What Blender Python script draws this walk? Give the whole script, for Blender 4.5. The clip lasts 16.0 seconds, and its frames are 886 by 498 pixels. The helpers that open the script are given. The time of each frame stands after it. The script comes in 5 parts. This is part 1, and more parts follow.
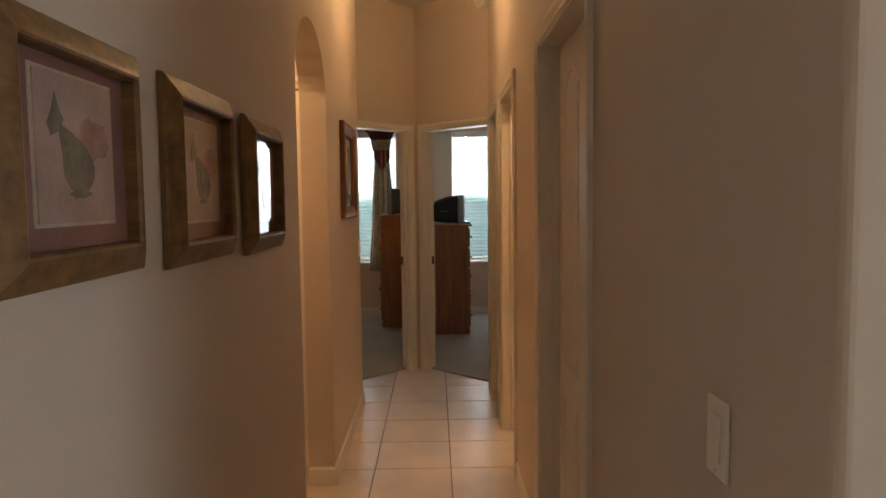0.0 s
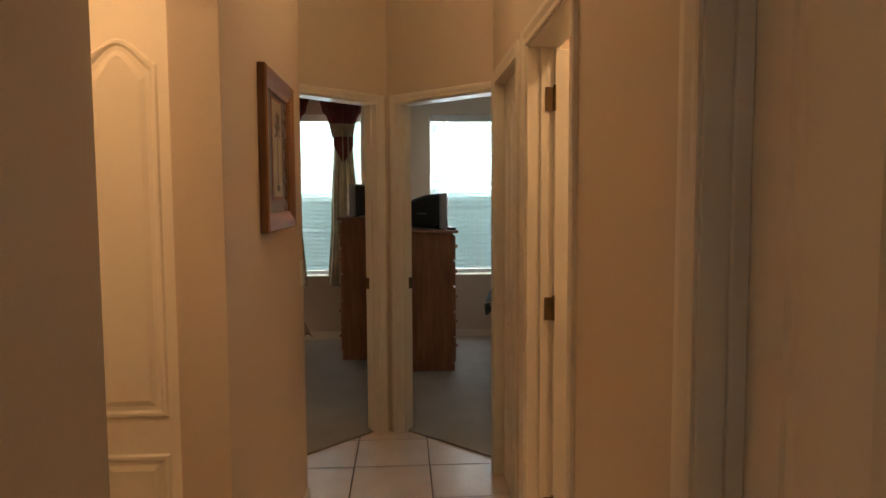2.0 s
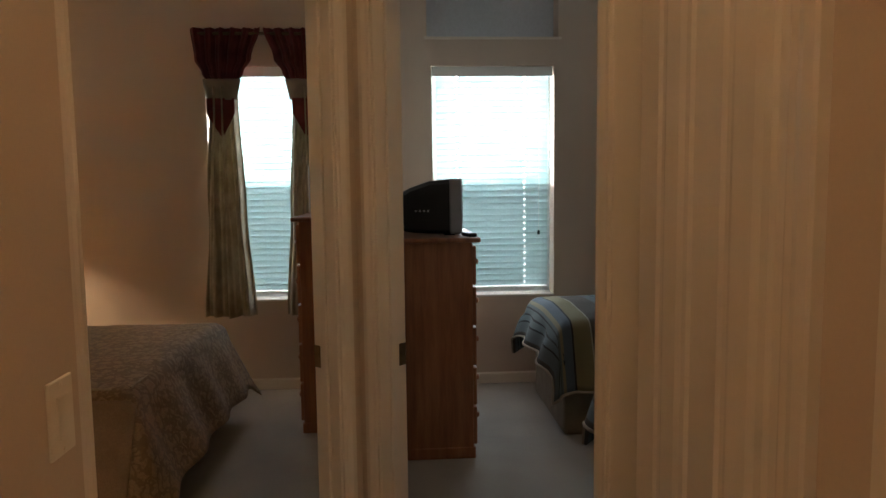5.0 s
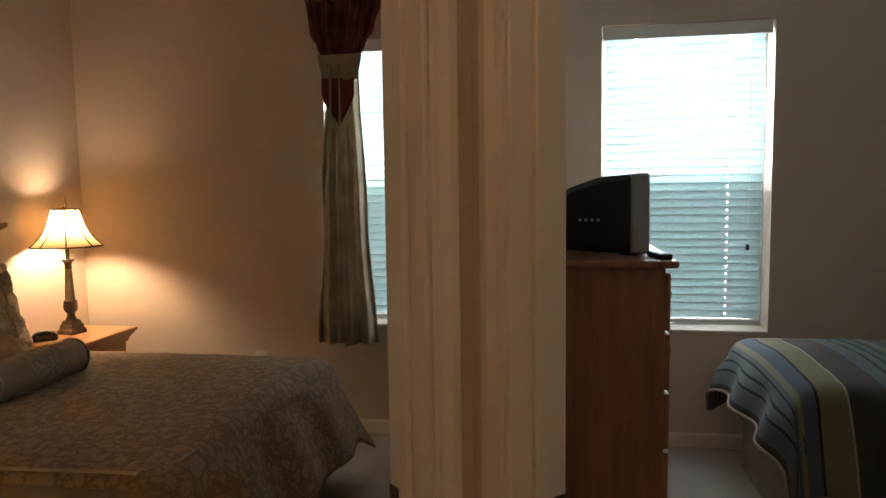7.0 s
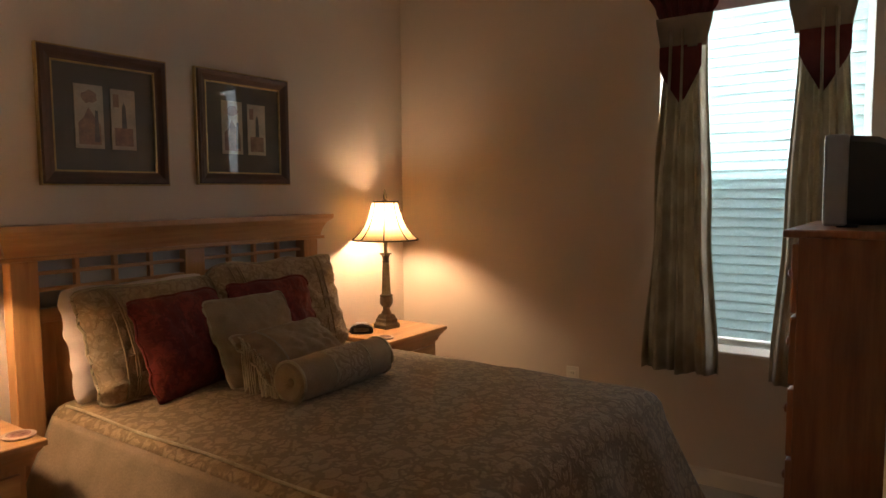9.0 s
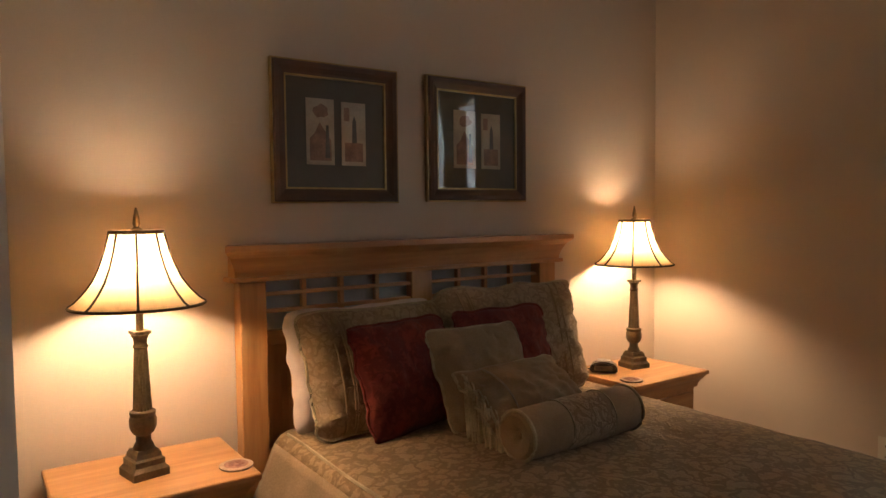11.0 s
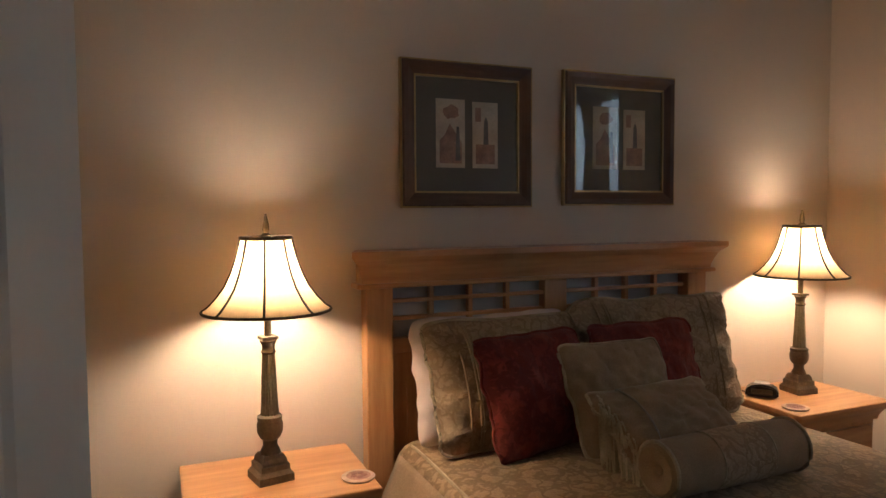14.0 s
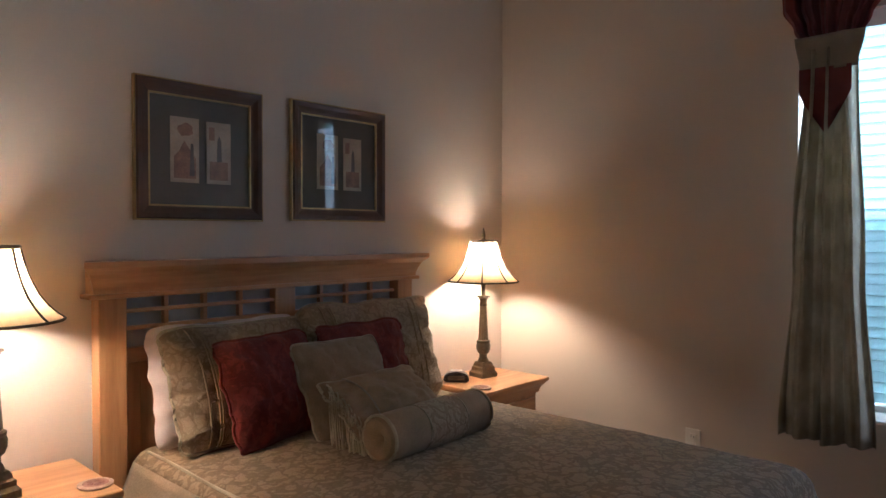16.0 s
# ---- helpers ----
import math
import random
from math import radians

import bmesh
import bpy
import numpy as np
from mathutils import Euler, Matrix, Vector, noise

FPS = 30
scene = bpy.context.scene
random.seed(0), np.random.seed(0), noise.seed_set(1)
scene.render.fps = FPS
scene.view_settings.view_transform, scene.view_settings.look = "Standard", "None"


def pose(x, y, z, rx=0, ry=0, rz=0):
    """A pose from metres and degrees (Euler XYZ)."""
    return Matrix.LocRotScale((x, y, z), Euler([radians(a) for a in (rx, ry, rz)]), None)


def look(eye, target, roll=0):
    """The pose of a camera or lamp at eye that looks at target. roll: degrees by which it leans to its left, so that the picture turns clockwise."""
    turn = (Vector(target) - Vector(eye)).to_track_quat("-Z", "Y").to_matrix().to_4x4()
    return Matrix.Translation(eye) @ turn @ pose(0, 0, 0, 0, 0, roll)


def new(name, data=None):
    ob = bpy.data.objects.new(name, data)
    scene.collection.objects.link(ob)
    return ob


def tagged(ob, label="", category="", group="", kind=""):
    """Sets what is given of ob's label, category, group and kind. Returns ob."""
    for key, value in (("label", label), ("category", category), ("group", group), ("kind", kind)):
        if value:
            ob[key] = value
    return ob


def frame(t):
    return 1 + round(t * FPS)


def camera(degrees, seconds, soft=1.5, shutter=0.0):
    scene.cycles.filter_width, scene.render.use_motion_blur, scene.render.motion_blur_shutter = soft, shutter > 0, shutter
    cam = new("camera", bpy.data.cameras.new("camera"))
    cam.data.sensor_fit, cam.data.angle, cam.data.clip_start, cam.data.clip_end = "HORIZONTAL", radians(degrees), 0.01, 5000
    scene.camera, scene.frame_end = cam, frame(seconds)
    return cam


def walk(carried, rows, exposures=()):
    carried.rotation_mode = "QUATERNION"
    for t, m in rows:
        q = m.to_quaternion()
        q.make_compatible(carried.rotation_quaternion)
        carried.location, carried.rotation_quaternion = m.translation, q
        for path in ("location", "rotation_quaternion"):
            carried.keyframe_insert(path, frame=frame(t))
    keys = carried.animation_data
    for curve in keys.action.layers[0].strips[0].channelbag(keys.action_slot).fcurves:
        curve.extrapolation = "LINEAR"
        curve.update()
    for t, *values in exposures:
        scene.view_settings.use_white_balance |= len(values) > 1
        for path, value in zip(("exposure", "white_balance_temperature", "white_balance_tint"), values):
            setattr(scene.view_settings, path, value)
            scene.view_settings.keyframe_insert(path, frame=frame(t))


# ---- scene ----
cam = camera(65.9, 16.0)
PATH = [
    (0, (0.224, 0.588, 1.451), (0.245, 2.583, 1.307), -0.7),
    (0.5, (0.182, 0.995, 1.48), (0.251, 2.989, 1.339), 0.2),
    (1, (0.193, 1.417, 1.468), (0.241, 3.412, 1.336), -1.1),
    (1.5, (0.162, 1.818, 1.464), (0.239, 3.811, 1.317), -0.3),
    (2, (0.157, 2.192, 1.466), (0.273, 4.183, 1.314), -0.3),
    (2.5, (0.187, 2.557, 1.466), (0.294, 4.547, 1.308), -0.5),
    (3, (0.166, 2.935, 1.449), (0.262, 4.925, 1.275), -0.6),
    (3.5, (0.175, 3.27, 1.457), (0.296, 5.258, 1.275), -0.3),
    (4, (0.198, 3.651, 1.46), (0.329, 5.638, 1.28), -0.7),
    (6.5, (0.2, 5.108, 1.452), (0.237, 7.099, 1.262), -0.1),
    (7, (0.194, 5.37, 1.451), (-0.132, 7.336, 1.274), -0.8),
    (7.5, (0.184, 5.575, 1.438), (-0.436, 7.471, 1.288), -0.3),
    (8, (0.112, 5.74, 1.425), (-0.721, 7.552, 1.271), 0.0),
    (8.5, (0.033, 5.818, 1.417), (-0.976, 7.537, 1.249), -0.2),
    (10.8, (-0.344, 6.178, 1.401), (-1.937, 7.383, 1.3), -0.6),
    (11, (-0.355, 6.198, 1.409), (-1.998, 7.334, 1.305), -0.6),
    (11.5, (-0.4, 6.255, 1.422), (-2.16, 7.199, 1.315), -0.5),
    (12, (-0.43, 6.321, 1.434), (-2.298, 7.029, 1.318), -0.5),
    (12.5, (-0.466, 6.368, 1.418), (-2.402, 6.859, 1.314), -0.9),
    (13, (-0.479, 6.388, 1.429), (-2.447, 6.729, 1.321), -0.9),
    (13.5, (-0.466, 6.368, 1.432), (-2.41, 6.826, 1.325), -1.0),
    (14, (-0.454, 6.297, 1.437), (-2.295, 7.072, 1.328), -0.4),
    (14.5, (-0.457, 6.208, 1.443), (-2.126, 7.295, 1.332), 0.3),
    (15, (-0.339, 6.18, 1.454), (-1.909, 7.414, 1.347), 0.9),
    (15.5, (-0.298, 6.122, 1.428), (-1.749, 7.496, 1.352), 0.5),
    (16, (-0.248, 6.06, 1.404), (-1.612, 7.523, 1.359), 0.1),
]
walk(cam, [(t, look(eye, target, roll)) for t, eye, target, roll in PATH],
     [(0, 0.16, 6350, 11), (0.5, 0.25, 6700, 12), (1.4, 0.22, 6550, 11), (2.4, 0.04, 6250, 6), (3.6, 0.0, 6100, 9), (6.5, 0.05, 6150, 9), (8.2, -0.15, 6400, 13), (11, -0.2, 6350, 13), (12.2, -0.25, 5800, 11), (13.5, -0.2, 5500, 9), (14.5, -0.24, 5150, 9), (15.1, -0.06, 4900, 8), (16, 0.14, 4650, 8)])

# ---- world, sun and outdoor light ----
world = bpy.data.worlds.new("sky")
scene.world = world
world.use_nodes = True
wn = world.node_tree
sky = wn.nodes.new("ShaderNodeTexSky")
sky.sky_type = "NISHITA"
sky.sun_disc = False
sky.sun_elevation, sky.sun_rotation = radians(52), radians(160)
wn.nodes["Background"].inputs[1].default_value = 0.10
wn.links.new(sky.outputs[0], wn.nodes["Background"].inputs[0])
sun = new("sun", bpy.data.lights.new("sun", "SUN"))
sun.data.energy, sun.data.angle, sun.data.color = 3.0, radians(0.5), (1.0, 0.95, 0.88)
sun.matrix_world = look((2, -12, 16), (0, 0, 0))


def lamp_light(name, at, watts, radius, color):
    ob = new(name, bpy.data.lights.new(name, "POINT"))
    ob.data.energy, ob.data.shadow_soft_size, ob.data.color = watts, radius, color
    ob.location = at
    return ob


WARM = (1.0, 0.62, 0.295)
BULB = (1.0, 0.68, 0.39)
LAMP_W, HALL_W, ALCOVE_W, BATH_W, LIVING_FILL_W = 38.0, 13.5, 30.0, 38.0, 6.0
SKY_GLOW, LOW_GLOW, EAST_FILL_GLOW = 110.0, 40.0, 5.5
DAYLIGHT = (0.93, 0.97, 1.0)

# ---- materials ----


def nodes_of(name):
    m = bpy.data.materials.new(name)
    m.use_nodes = True
    nt = m.node_tree
    return m, nt, nt.nodes["Principled BSDF"]


def link(nt, a, b):
    nt.links.new(a, b)


def coords(nt, scale=(1, 1, 1), rot=(0, 0, 0)):
    tc = nt.nodes.new("ShaderNodeTexCoord")
    mp = nt.nodes.new("ShaderNodeMapping")
    mp.inputs["Scale"].default_value = scale
    mp.inputs["Rotation"].default_value = rot
    link(nt, tc.outputs["Object"], mp.inputs["Vector"])
    return mp.outputs[0]


def noise_tex(nt, vec, scale, detail=3.0, rough=0.55):
    n = nt.nodes.new("ShaderNodeTexNoise")
    n.inputs["Scale"].default_value = scale
    n.inputs["Detail"].default_value = detail
    n.inputs["Roughness"].default_value = rough
    link(nt, vec, n.inputs["Vector"])
    return n.outputs["Fac"]


def ramp(nt, fac, stops, constant=False):
    r = nt.nodes.new("ShaderNodeValToRGB")
    if constant:
        r.color_ramp.interpolation = "CONSTANT"
    el = r.color_ramp.elements
    while len(el) < len(stops):
        el.new(0.5)
    for e, (p, c) in zip(el, stops):
        e.position, e.color = p, (*c, 1)
    link(nt, fac, r.inputs[0])
    return r.outputs[0]


def blend(nt, a, b, fac, mode="MULTIPLY"):
    mx = nt.nodes.new("ShaderNodeMix")
    mx.data_type, mx.blend_type = "RGBA", mode
    for s, v in ((mx.inputs[0], fac), (mx.inputs[6], a), (mx.inputs[7], b)):
        if isinstance(v, (int, float)):
            s.default_value = v
        elif isinstance(v, tuple):
            s.default_value = (*v, 1)
        else:
            link(nt, v, s)
    return mx.outputs[2]


def bump(nt, bsdf, height, strength, dist):
    b = nt.nodes.new("ShaderNodeBump")
    b.inputs["Strength"].default_value, b.inputs["Distance"].default_value = strength, dist
    link(nt, height, b.inputs["Height"])
    link(nt, b.outputs[0], bsdf.inputs["Normal"])


def shade(c, k):
    return tuple(min(1.0, v * k) for v in c)


def plain(name, base, rough=0.6, var=0.12, big=1.3, fine=90.0, relief=0.15, dist=0.002, metal=0.0, coat=0.0, sheen=0.0, per_piece=0.0, coat_rough=0.12):
    """Two scales of variation, roughness variation and fine relief."""
    m, nt, b = nodes_of(name)
    v = coords(nt)
    col = ramp(nt, noise_tex(nt, v, big, 4), [(0.3, shade(base, 1 - var)), (0.7, shade(base, 1 + var * 0.6))])
    f = noise_tex(nt, v, fine, 2)
    col = blend(nt, col, ramp(nt, f, [(0.3, (1 - var,) * 3), (0.7, (1.0,) * 3)]), 0.6)
    if per_piece:
        oi = nt.nodes.new("ShaderNodeObjectInfo")
        col = blend(nt, col, ramp(nt, oi.outputs["Random"], [(0, (1 - per_piece,) * 3), (1, (1, 1, 1))]), 1.0)
    link(nt, col, b.inputs["Base Color"])
    link(nt, ramp(nt, noise_tex(nt, v, big * 4, 3), [(0.3, (rough * 0.85,) * 3), (0.7, (min(1, rough * 1.15),) * 3)]), b.inputs["Roughness"])
    b.inputs["Metallic"].default_value = metal
    b.inputs["Coat Weight"].default_value = coat
    b.inputs["Coat Roughness"].default_value = coat_rough
    b.inputs["Sheen Weight"].default_value = sheen
    if relief:
        bump(nt, b, f, relief, dist)
    return m


def wood(name, dark, light, axis="x", rough=0.4, coat=0.15, scale=1.0):
    m, nt, b = nodes_of(name)
    s = {"x": (1.2, 14, 14), "y": (14, 1.2, 14), "z": (14, 14, 1.2)}[axis]
    v = coords(nt, tuple(k * scale for k in s))
    n = noise_tex(nt, v, 2.2, 6, 0.62)
    col = ramp(nt, n, [(0.3, dark), (0.5, tuple((a + c) / 2 for a, c in zip(dark, light))), (0.7, light)])
    col = blend(nt, col, ramp(nt, noise_tex(nt, coords(nt), 2.0, 2), [(0.3, (0.8, 0.8, 0.8)), (0.7, (1, 1, 1))]), 0.8)
    link(nt, col, b.inputs["Base Color"])
    b.inputs["Roughness"].default_value = rough
    b.inputs["Coat Weight"].default_value = coat
    b.inputs["Coat Roughness"].default_value = 0.25
    bump(nt, b, n, 0.12, 0.001)
    return m


def cloth(name, dark, light, pattern=None, weave=700.0, rough=0.9, trans=0.0, relief=0.3):
    """Woven cloth; pattern: size of a woven figure in metres."""
    m, nt, b = nodes_of(name)
    v = coords(nt)
    if pattern:
        vo = nt.nodes.new("ShaderNodeTexVoronoi")
        vo.feature = "SMOOTH_F1"
        vo.inputs["Scale"].default_value = 1.0 / pattern
        link(nt, v, vo.inputs["Vector"])
        w = nt.nodes.new("ShaderNodeTexNoise")
        w.inputs["Scale"].default_value = 2.6 / pattern
        w.inputs["Detail"].default_value = 2.0
        w.inputs["Distortion"].default_value = 1.6
        link(nt, v, w.inputs["Vector"])
        mul = nt.nodes.new("ShaderNodeMath")
        mul.operation = "MULTIPLY_ADD"
        mul.inputs[1].default_value = 0.45
        link(nt, vo.outputs["Distance"], mul.inputs[0])
        link(nt, w.outputs["Fac"], mul.inputs[2])
        fac = mul.outputs[0]
        col = ramp(nt, fac, [(0.58, light), (0.70, dark)])
    else:
        fac = noise_tex(nt, v, 9.0, 4)
        col = ramp(nt, fac, [(0.35, dark), (0.65, light)])
    f = noise_tex(nt, v, weave, 1)
    col = blend(nt, col, ramp(nt, f, [(0.3, (0.75,) * 3), (0.7, (1, 1, 1))]), 0.7)
    link(nt, col, b.inputs["Base Color"])
    b.inputs["Roughness"].default_value = rough
    b.inputs["Sheen Weight"].default_value = 0.06
    if pattern:
        add = nt.nodes.new("ShaderNodeMath")
        add.operation = "MULTIPLY_ADD"
        add.inputs[1].default_value = -6.0
        link(nt, fac, add.inputs[0])
        link(nt, f, add.inputs[2])
        bump(nt, b, add.outputs[0], relief, 0.0015)
    else:
        bump(nt, b, f, relief, 0.0015)
    if trans:
        t = nt.nodes.new("ShaderNodeBsdfTranslucent")
        link(nt, col, t.inputs[0])
        mx = nt.nodes.new("ShaderNodeMixShader")
        mx.inputs[0].default_value = trans
        link(nt, b.outputs[0], mx.inputs[1])
        link(nt, t.outputs[0], mx.inputs[2])
        link(nt, mx.outputs[0], nt.nodes["Material Output"].inputs[0])
    return m


def damask(name, dark, light, size):
    """Woven scrolls: pale petals with darker ground lines at two sizes."""
    m, nt, b = nodes_of(name)
    v = coords(nt)
    w = nt.nodes.new("ShaderNodeTexNoise")
    w.inputs["Scale"].default_value = 1.1 / size
    w.inputs["Detail"].default_value = 2.5
    link(nt, v, w.inputs["Vector"])
    mix = nt.nodes.new("ShaderNodeVectorMath")
    mix.operation = "MULTIPLY_ADD"
    mix.inputs[1].default_value = (size * 2.2,) * 3
    link(nt, w.outputs["Color"], mix.inputs[0])
    link(nt, v, mix.inputs[2])
    edges = []
    for k in (1.0, 2.7):
        vo = nt.nodes.new("ShaderNodeTexVoronoi")
        vo.feature = "DISTANCE_TO_EDGE"
        vo.inputs["Scale"].default_value = k / size
        link(nt, mix.outputs[0], vo.inputs["Vector"])
        edges.append(vo.outputs["Distance"])
    grey = tuple((a + c) / 2 for a, c in zip(dark, light))
    col = ramp(nt, edges[0], [(0.07, dark), (0.16, light)])
    col = blend(nt, col, ramp(nt, edges[1], [(0.03, tuple(g / l for g, l in zip(grey, light))), (0.10, (1, 1, 1))]), 0.8)
    f = noise_tex(nt, v, 500, 1)
    col = blend(nt, col, ramp(nt, f, [(0.3, (0.75,) * 3), (0.7, (1, 1, 1))]), 0.6)
    col = blend(nt, col, ramp(nt, noise_tex(nt, v, 3, 3), [(0.3, (0.85,) * 3), (0.7, (1, 1, 1))]), 0.8)
    link(nt, col, b.inputs["Base Color"])
    b.inputs["Roughness"].default_value = 0.85
    b.inputs["Sheen Weight"].default_value = 0.05
    h = ramp(nt, edges[0], [(0.05, (0, 0, 0)), (0.2, (1, 1, 1))])
    bump(nt, b, blend(nt, h, ramp(nt, edges[1], [(0.0, (0.4,) * 3), (0.12, (1, 1, 1))]), 1.0), 0.45, 0.003)
    return m


def glow(name, color, strength):
    m, nt, b = nodes_of(name)
    e = nt.nodes.new("ShaderNodeEmission")
    e.inputs[0].default_value, e.inputs[1].default_value = (*color, 1), strength
    link(nt, e.outputs[0], nt.nodes["Material Output"].inputs[0])
    return m


def translucent(name, color, trans, rough=0.6):
    m, nt, b = nodes_of(name)
    v = coords(nt)
    col = ramp(nt, noise_tex(nt, v, 60, 3), [(0.3, shade(color, 0.9)), (0.7, color)])
    link(nt, col, b.inputs["Base Color"])
    b.inputs["Roughness"].default_value = rough
    t = nt.nodes.new("ShaderNodeBsdfTranslucent")
    link(nt, col, t.inputs[0])
    mx = nt.nodes.new("ShaderNodeMixShader")
    mx.inputs[0].default_value = trans
    link(nt, b.outputs[0], mx.inputs[1])
    link(nt, t.outputs[0], mx.inputs[2])
    link(nt, mx.outputs[0], nt.nodes["Material Output"].inputs[0])
    return m


def striped(name, period, bands, along_cloth=False):
    """Bands of woven colour along x, or along the cloth itself."""
    m, nt, b = nodes_of(name)
    tc = nt.nodes.new("ShaderNodeTexCoord")
    sep = nt.nodes.new("ShaderNodeSeparateXYZ")
    link(nt, tc.outputs["UV" if along_cloth else "Object"], sep.inputs[0])
    dv = nt.nodes.new("ShaderNodeMath")
    dv.operation = "DIVIDE"
    dv.inputs[1].default_value = period
    link(nt, sep.outputs[0], dv.inputs[0])
    fr = nt.nodes.new("ShaderNodeMath")
    fr.operation = "FRACT"
    link(nt, dv.outputs[0], fr.inputs[0])
    col = ramp(nt, fr.outputs[0], bands, True)
    f = noise_tex(nt, coords(nt), 400, 2)
    col = blend(nt, col, ramp(nt, f, [(0.3, (0.75,) * 3), (0.7, (1, 1, 1))]), 0.8)
    link(nt, col, b.inputs["Base Color"])
    b.inputs["Roughness"].default_value = 0.92
    bump(nt, b, f, 0.3, 0.0015)
    return m


PAINT = plain("wall_paint", (0.63, 0.53, 0.435), 0.75, 0.05, 0.9, 160, 0.12, 0.0015)
CEIL = plain("ceiling_paint", (0.74, 0.71, 0.66), 0.9, 0.05, 1.2, 60, 0.5, 0.004)
TRIM = plain("trim_paint", (0.76, 0.70, 0.61), 0.42, 0.025, 1.5, 60, 0.015, 0.001, coat=0.1)
DOOR = plain("door_paint", (0.77, 0.72, 0.64), 0.42, 0.025, 1.5, 70, 0.02, 0.001, coat=0.1)
TILE = plain("floor_tile", (0.66, 0.56, 0.48), 0.46, 0.10, 5.0, 40, 0.05, 0.001, coat=0.06, per_piece=0.08)
GROUT = plain("tile_grout", (0.24, 0.20, 0.16), 0.9, 0.15, 6, 200, 0.3)
CARPET = plain("carpet_pile", (0.37, 0.335, 0.285), 0.95, 0.22, 2.0, 260, 0.9, 0.008, sheen=0.3)
PLATE = plain("ivory_plastic", (0.78, 0.73, 0.64), 0.35, 0.03, 8, 80, 0.0)
DARKMETAL = plain("aged_brass", (0.16, 0.11, 0.06), 0.38, 0.2, 20, 120, 0.1, 0.001, metal=0.9)
NICKEL = plain("nickel", (0.55, 0.50, 0.43), 0.3, 0.1, 30, 200, 0.05, 0.0005, metal=1.0)
GOLDWOOD = wood("gilt_frame_wood", (0.095, 0.043, 0.012), (0.26, 0.135, 0.040), "y", 0.5, 0.05)
OAKFRAME = wood("orange_frame_wood", (0.16, 0.065, 0.025), (0.32, 0.15, 0.06), "z", 0.55, 0.05)
DARKFRAME = wood("dark_frame_wood", (0.050, 0.022, 0.010), (0.11, 0.048, 0.022), "z", 0.5, 0.08)
GILT = plain("gilt_edge", (0.42, 0.29, 0.12), 0.35, 0.2, 30, 200, 0.1, 0.001, metal=0.6)
PINE = wood("honey_pine", (0.42, 0.20, 0.075), (0.62, 0.34, 0.14), "y", 0.38, 0.25)
PINEV = wood("honey_pine_upright", (0.40, 0.19, 0.07), (0.60, 0.32, 0.13), "z", 0.38, 0.25)
REDWOOD = wood("reddish_chest_wood", (0.22, 0.08, 0.032), (0.42, 0.17, 0.07), "z", 0.4, 0.2)
BRONZE = plain("weathered_bronze", (0.16, 0.12, 0.075), 0.55, 0.45, 14, 120, 0.4, 0.002, metal=0.25)
BRONZELT = plain("antique_lamp_column", (0.30, 0.24, 0.15), 0.55, 0.35, 12, 140, 0.3, 0.002, metal=0.15)
BRASS = plain("lamp_brass", (0.55, 0.38, 0.16), 0.3, 0.1, 20, 100, 0.0, metal=1.0)
SHADE = translucent("lamp_shade_cloth", (0.86, 0.64, 0.34), 0.33, 0.8)
RIB = cloth("shade_braid", (0.06, 0.04, 0.025), (0.11, 0.075, 0.045))
SPREAD = damask("damask_bedspread", (0.215, 0.142, 0.070), (0.33, 0.230, 0.126), 0.06)
SPREADSIDE = cloth("quilted_border", (0.22, 0.155, 0.09), (0.28, 0.20, 0.125), None, 160, relief=0.8)
TAN = damask("tan_damask", (0.28, 0.195, 0.11), (0.36, 0.262, 0.16), 0.05)
TAN2 = cloth("tan_chenille", (0.26, 0.18, 0.10), (0.33, 0.236, 0.138), None, 260)
RED = cloth("crimson_velvet", (0.145, 0.016, 0.010), (0.21, 0.028, 0.017), 0.09)
IVORY = cloth("ivory_pillowcase", (0.56, 0.45, 0.40), (0.64, 0.53, 0.47), None, 500)
CORD = cloth("twisted_cord", (0.25, 0.19, 0.11), (0.48, 0.40, 0.27), None, 150)
CURTAIN = cloth("olive_gold_curtain", (0.38, 0.315, 0.215), (0.52, 0.445, 0.325), None, trans=0.31)
MAROON = cloth("maroon_valance", (0.13, 0.022, 0.020), (0.22, 0.045, 0.04), None, trans=0.2)
BAND = cloth("taupe_tie_band", (0.27, 0.22, 0.16), (0.34, 0.28, 0.21), None, trans=0.1)
SLAT = translucent("blind_slat", (0.68, 0.80, 0.81), 0.52, 0.45)
VINYL = plain("window_vinyl", (0.80, 0.81, 0.80), 0.35, 0.03, 6, 60, 0.0)
BLACKP = plain("black_plastic", (0.012, 0.012, 0.013), 0.42, 0.2, 10, 300, 0.2, 0.001)
SILVERP = plain("silver_plastic", (0.36, 0.36, 0.37), 0.35, 0.08, 10, 300, 0.1, 0.001, metal=0.3)
SCREEN = plain("dark_screen", (0.02, 0.022, 0.022), 0.08, 0.1, 5, 50, 0.0, coat=1.0)
STRIPE_BANDS = [(0.0, (0.050, 0.043, 0.034)), (0.255, (0.30, 0.28, 0.23)), (0.27, (0.165, 0.145, 0.075)), (0.45, (0.008, 0.010, 0.012)), (0.47, (0.062, 0.088, 0.112)), (0.58, (0.18, 0.157, 0.095)),
                (0.63, (0.080, 0.100, 0.102)), (0.67, (0.008, 0.009, 0.010)), (0.69, (0.082, 0.108, 0.112)), (0.76, (0.008, 0.009, 0.010)), (0.78, (0.088, 0.118, 0.124)), (0.85, (0.008, 0.009, 0.010)), (0.87, (0.080, 0.100, 0.104))]
STRIPES = striped("striped_comforter", 0.54, STRIPE_BANDS, True)
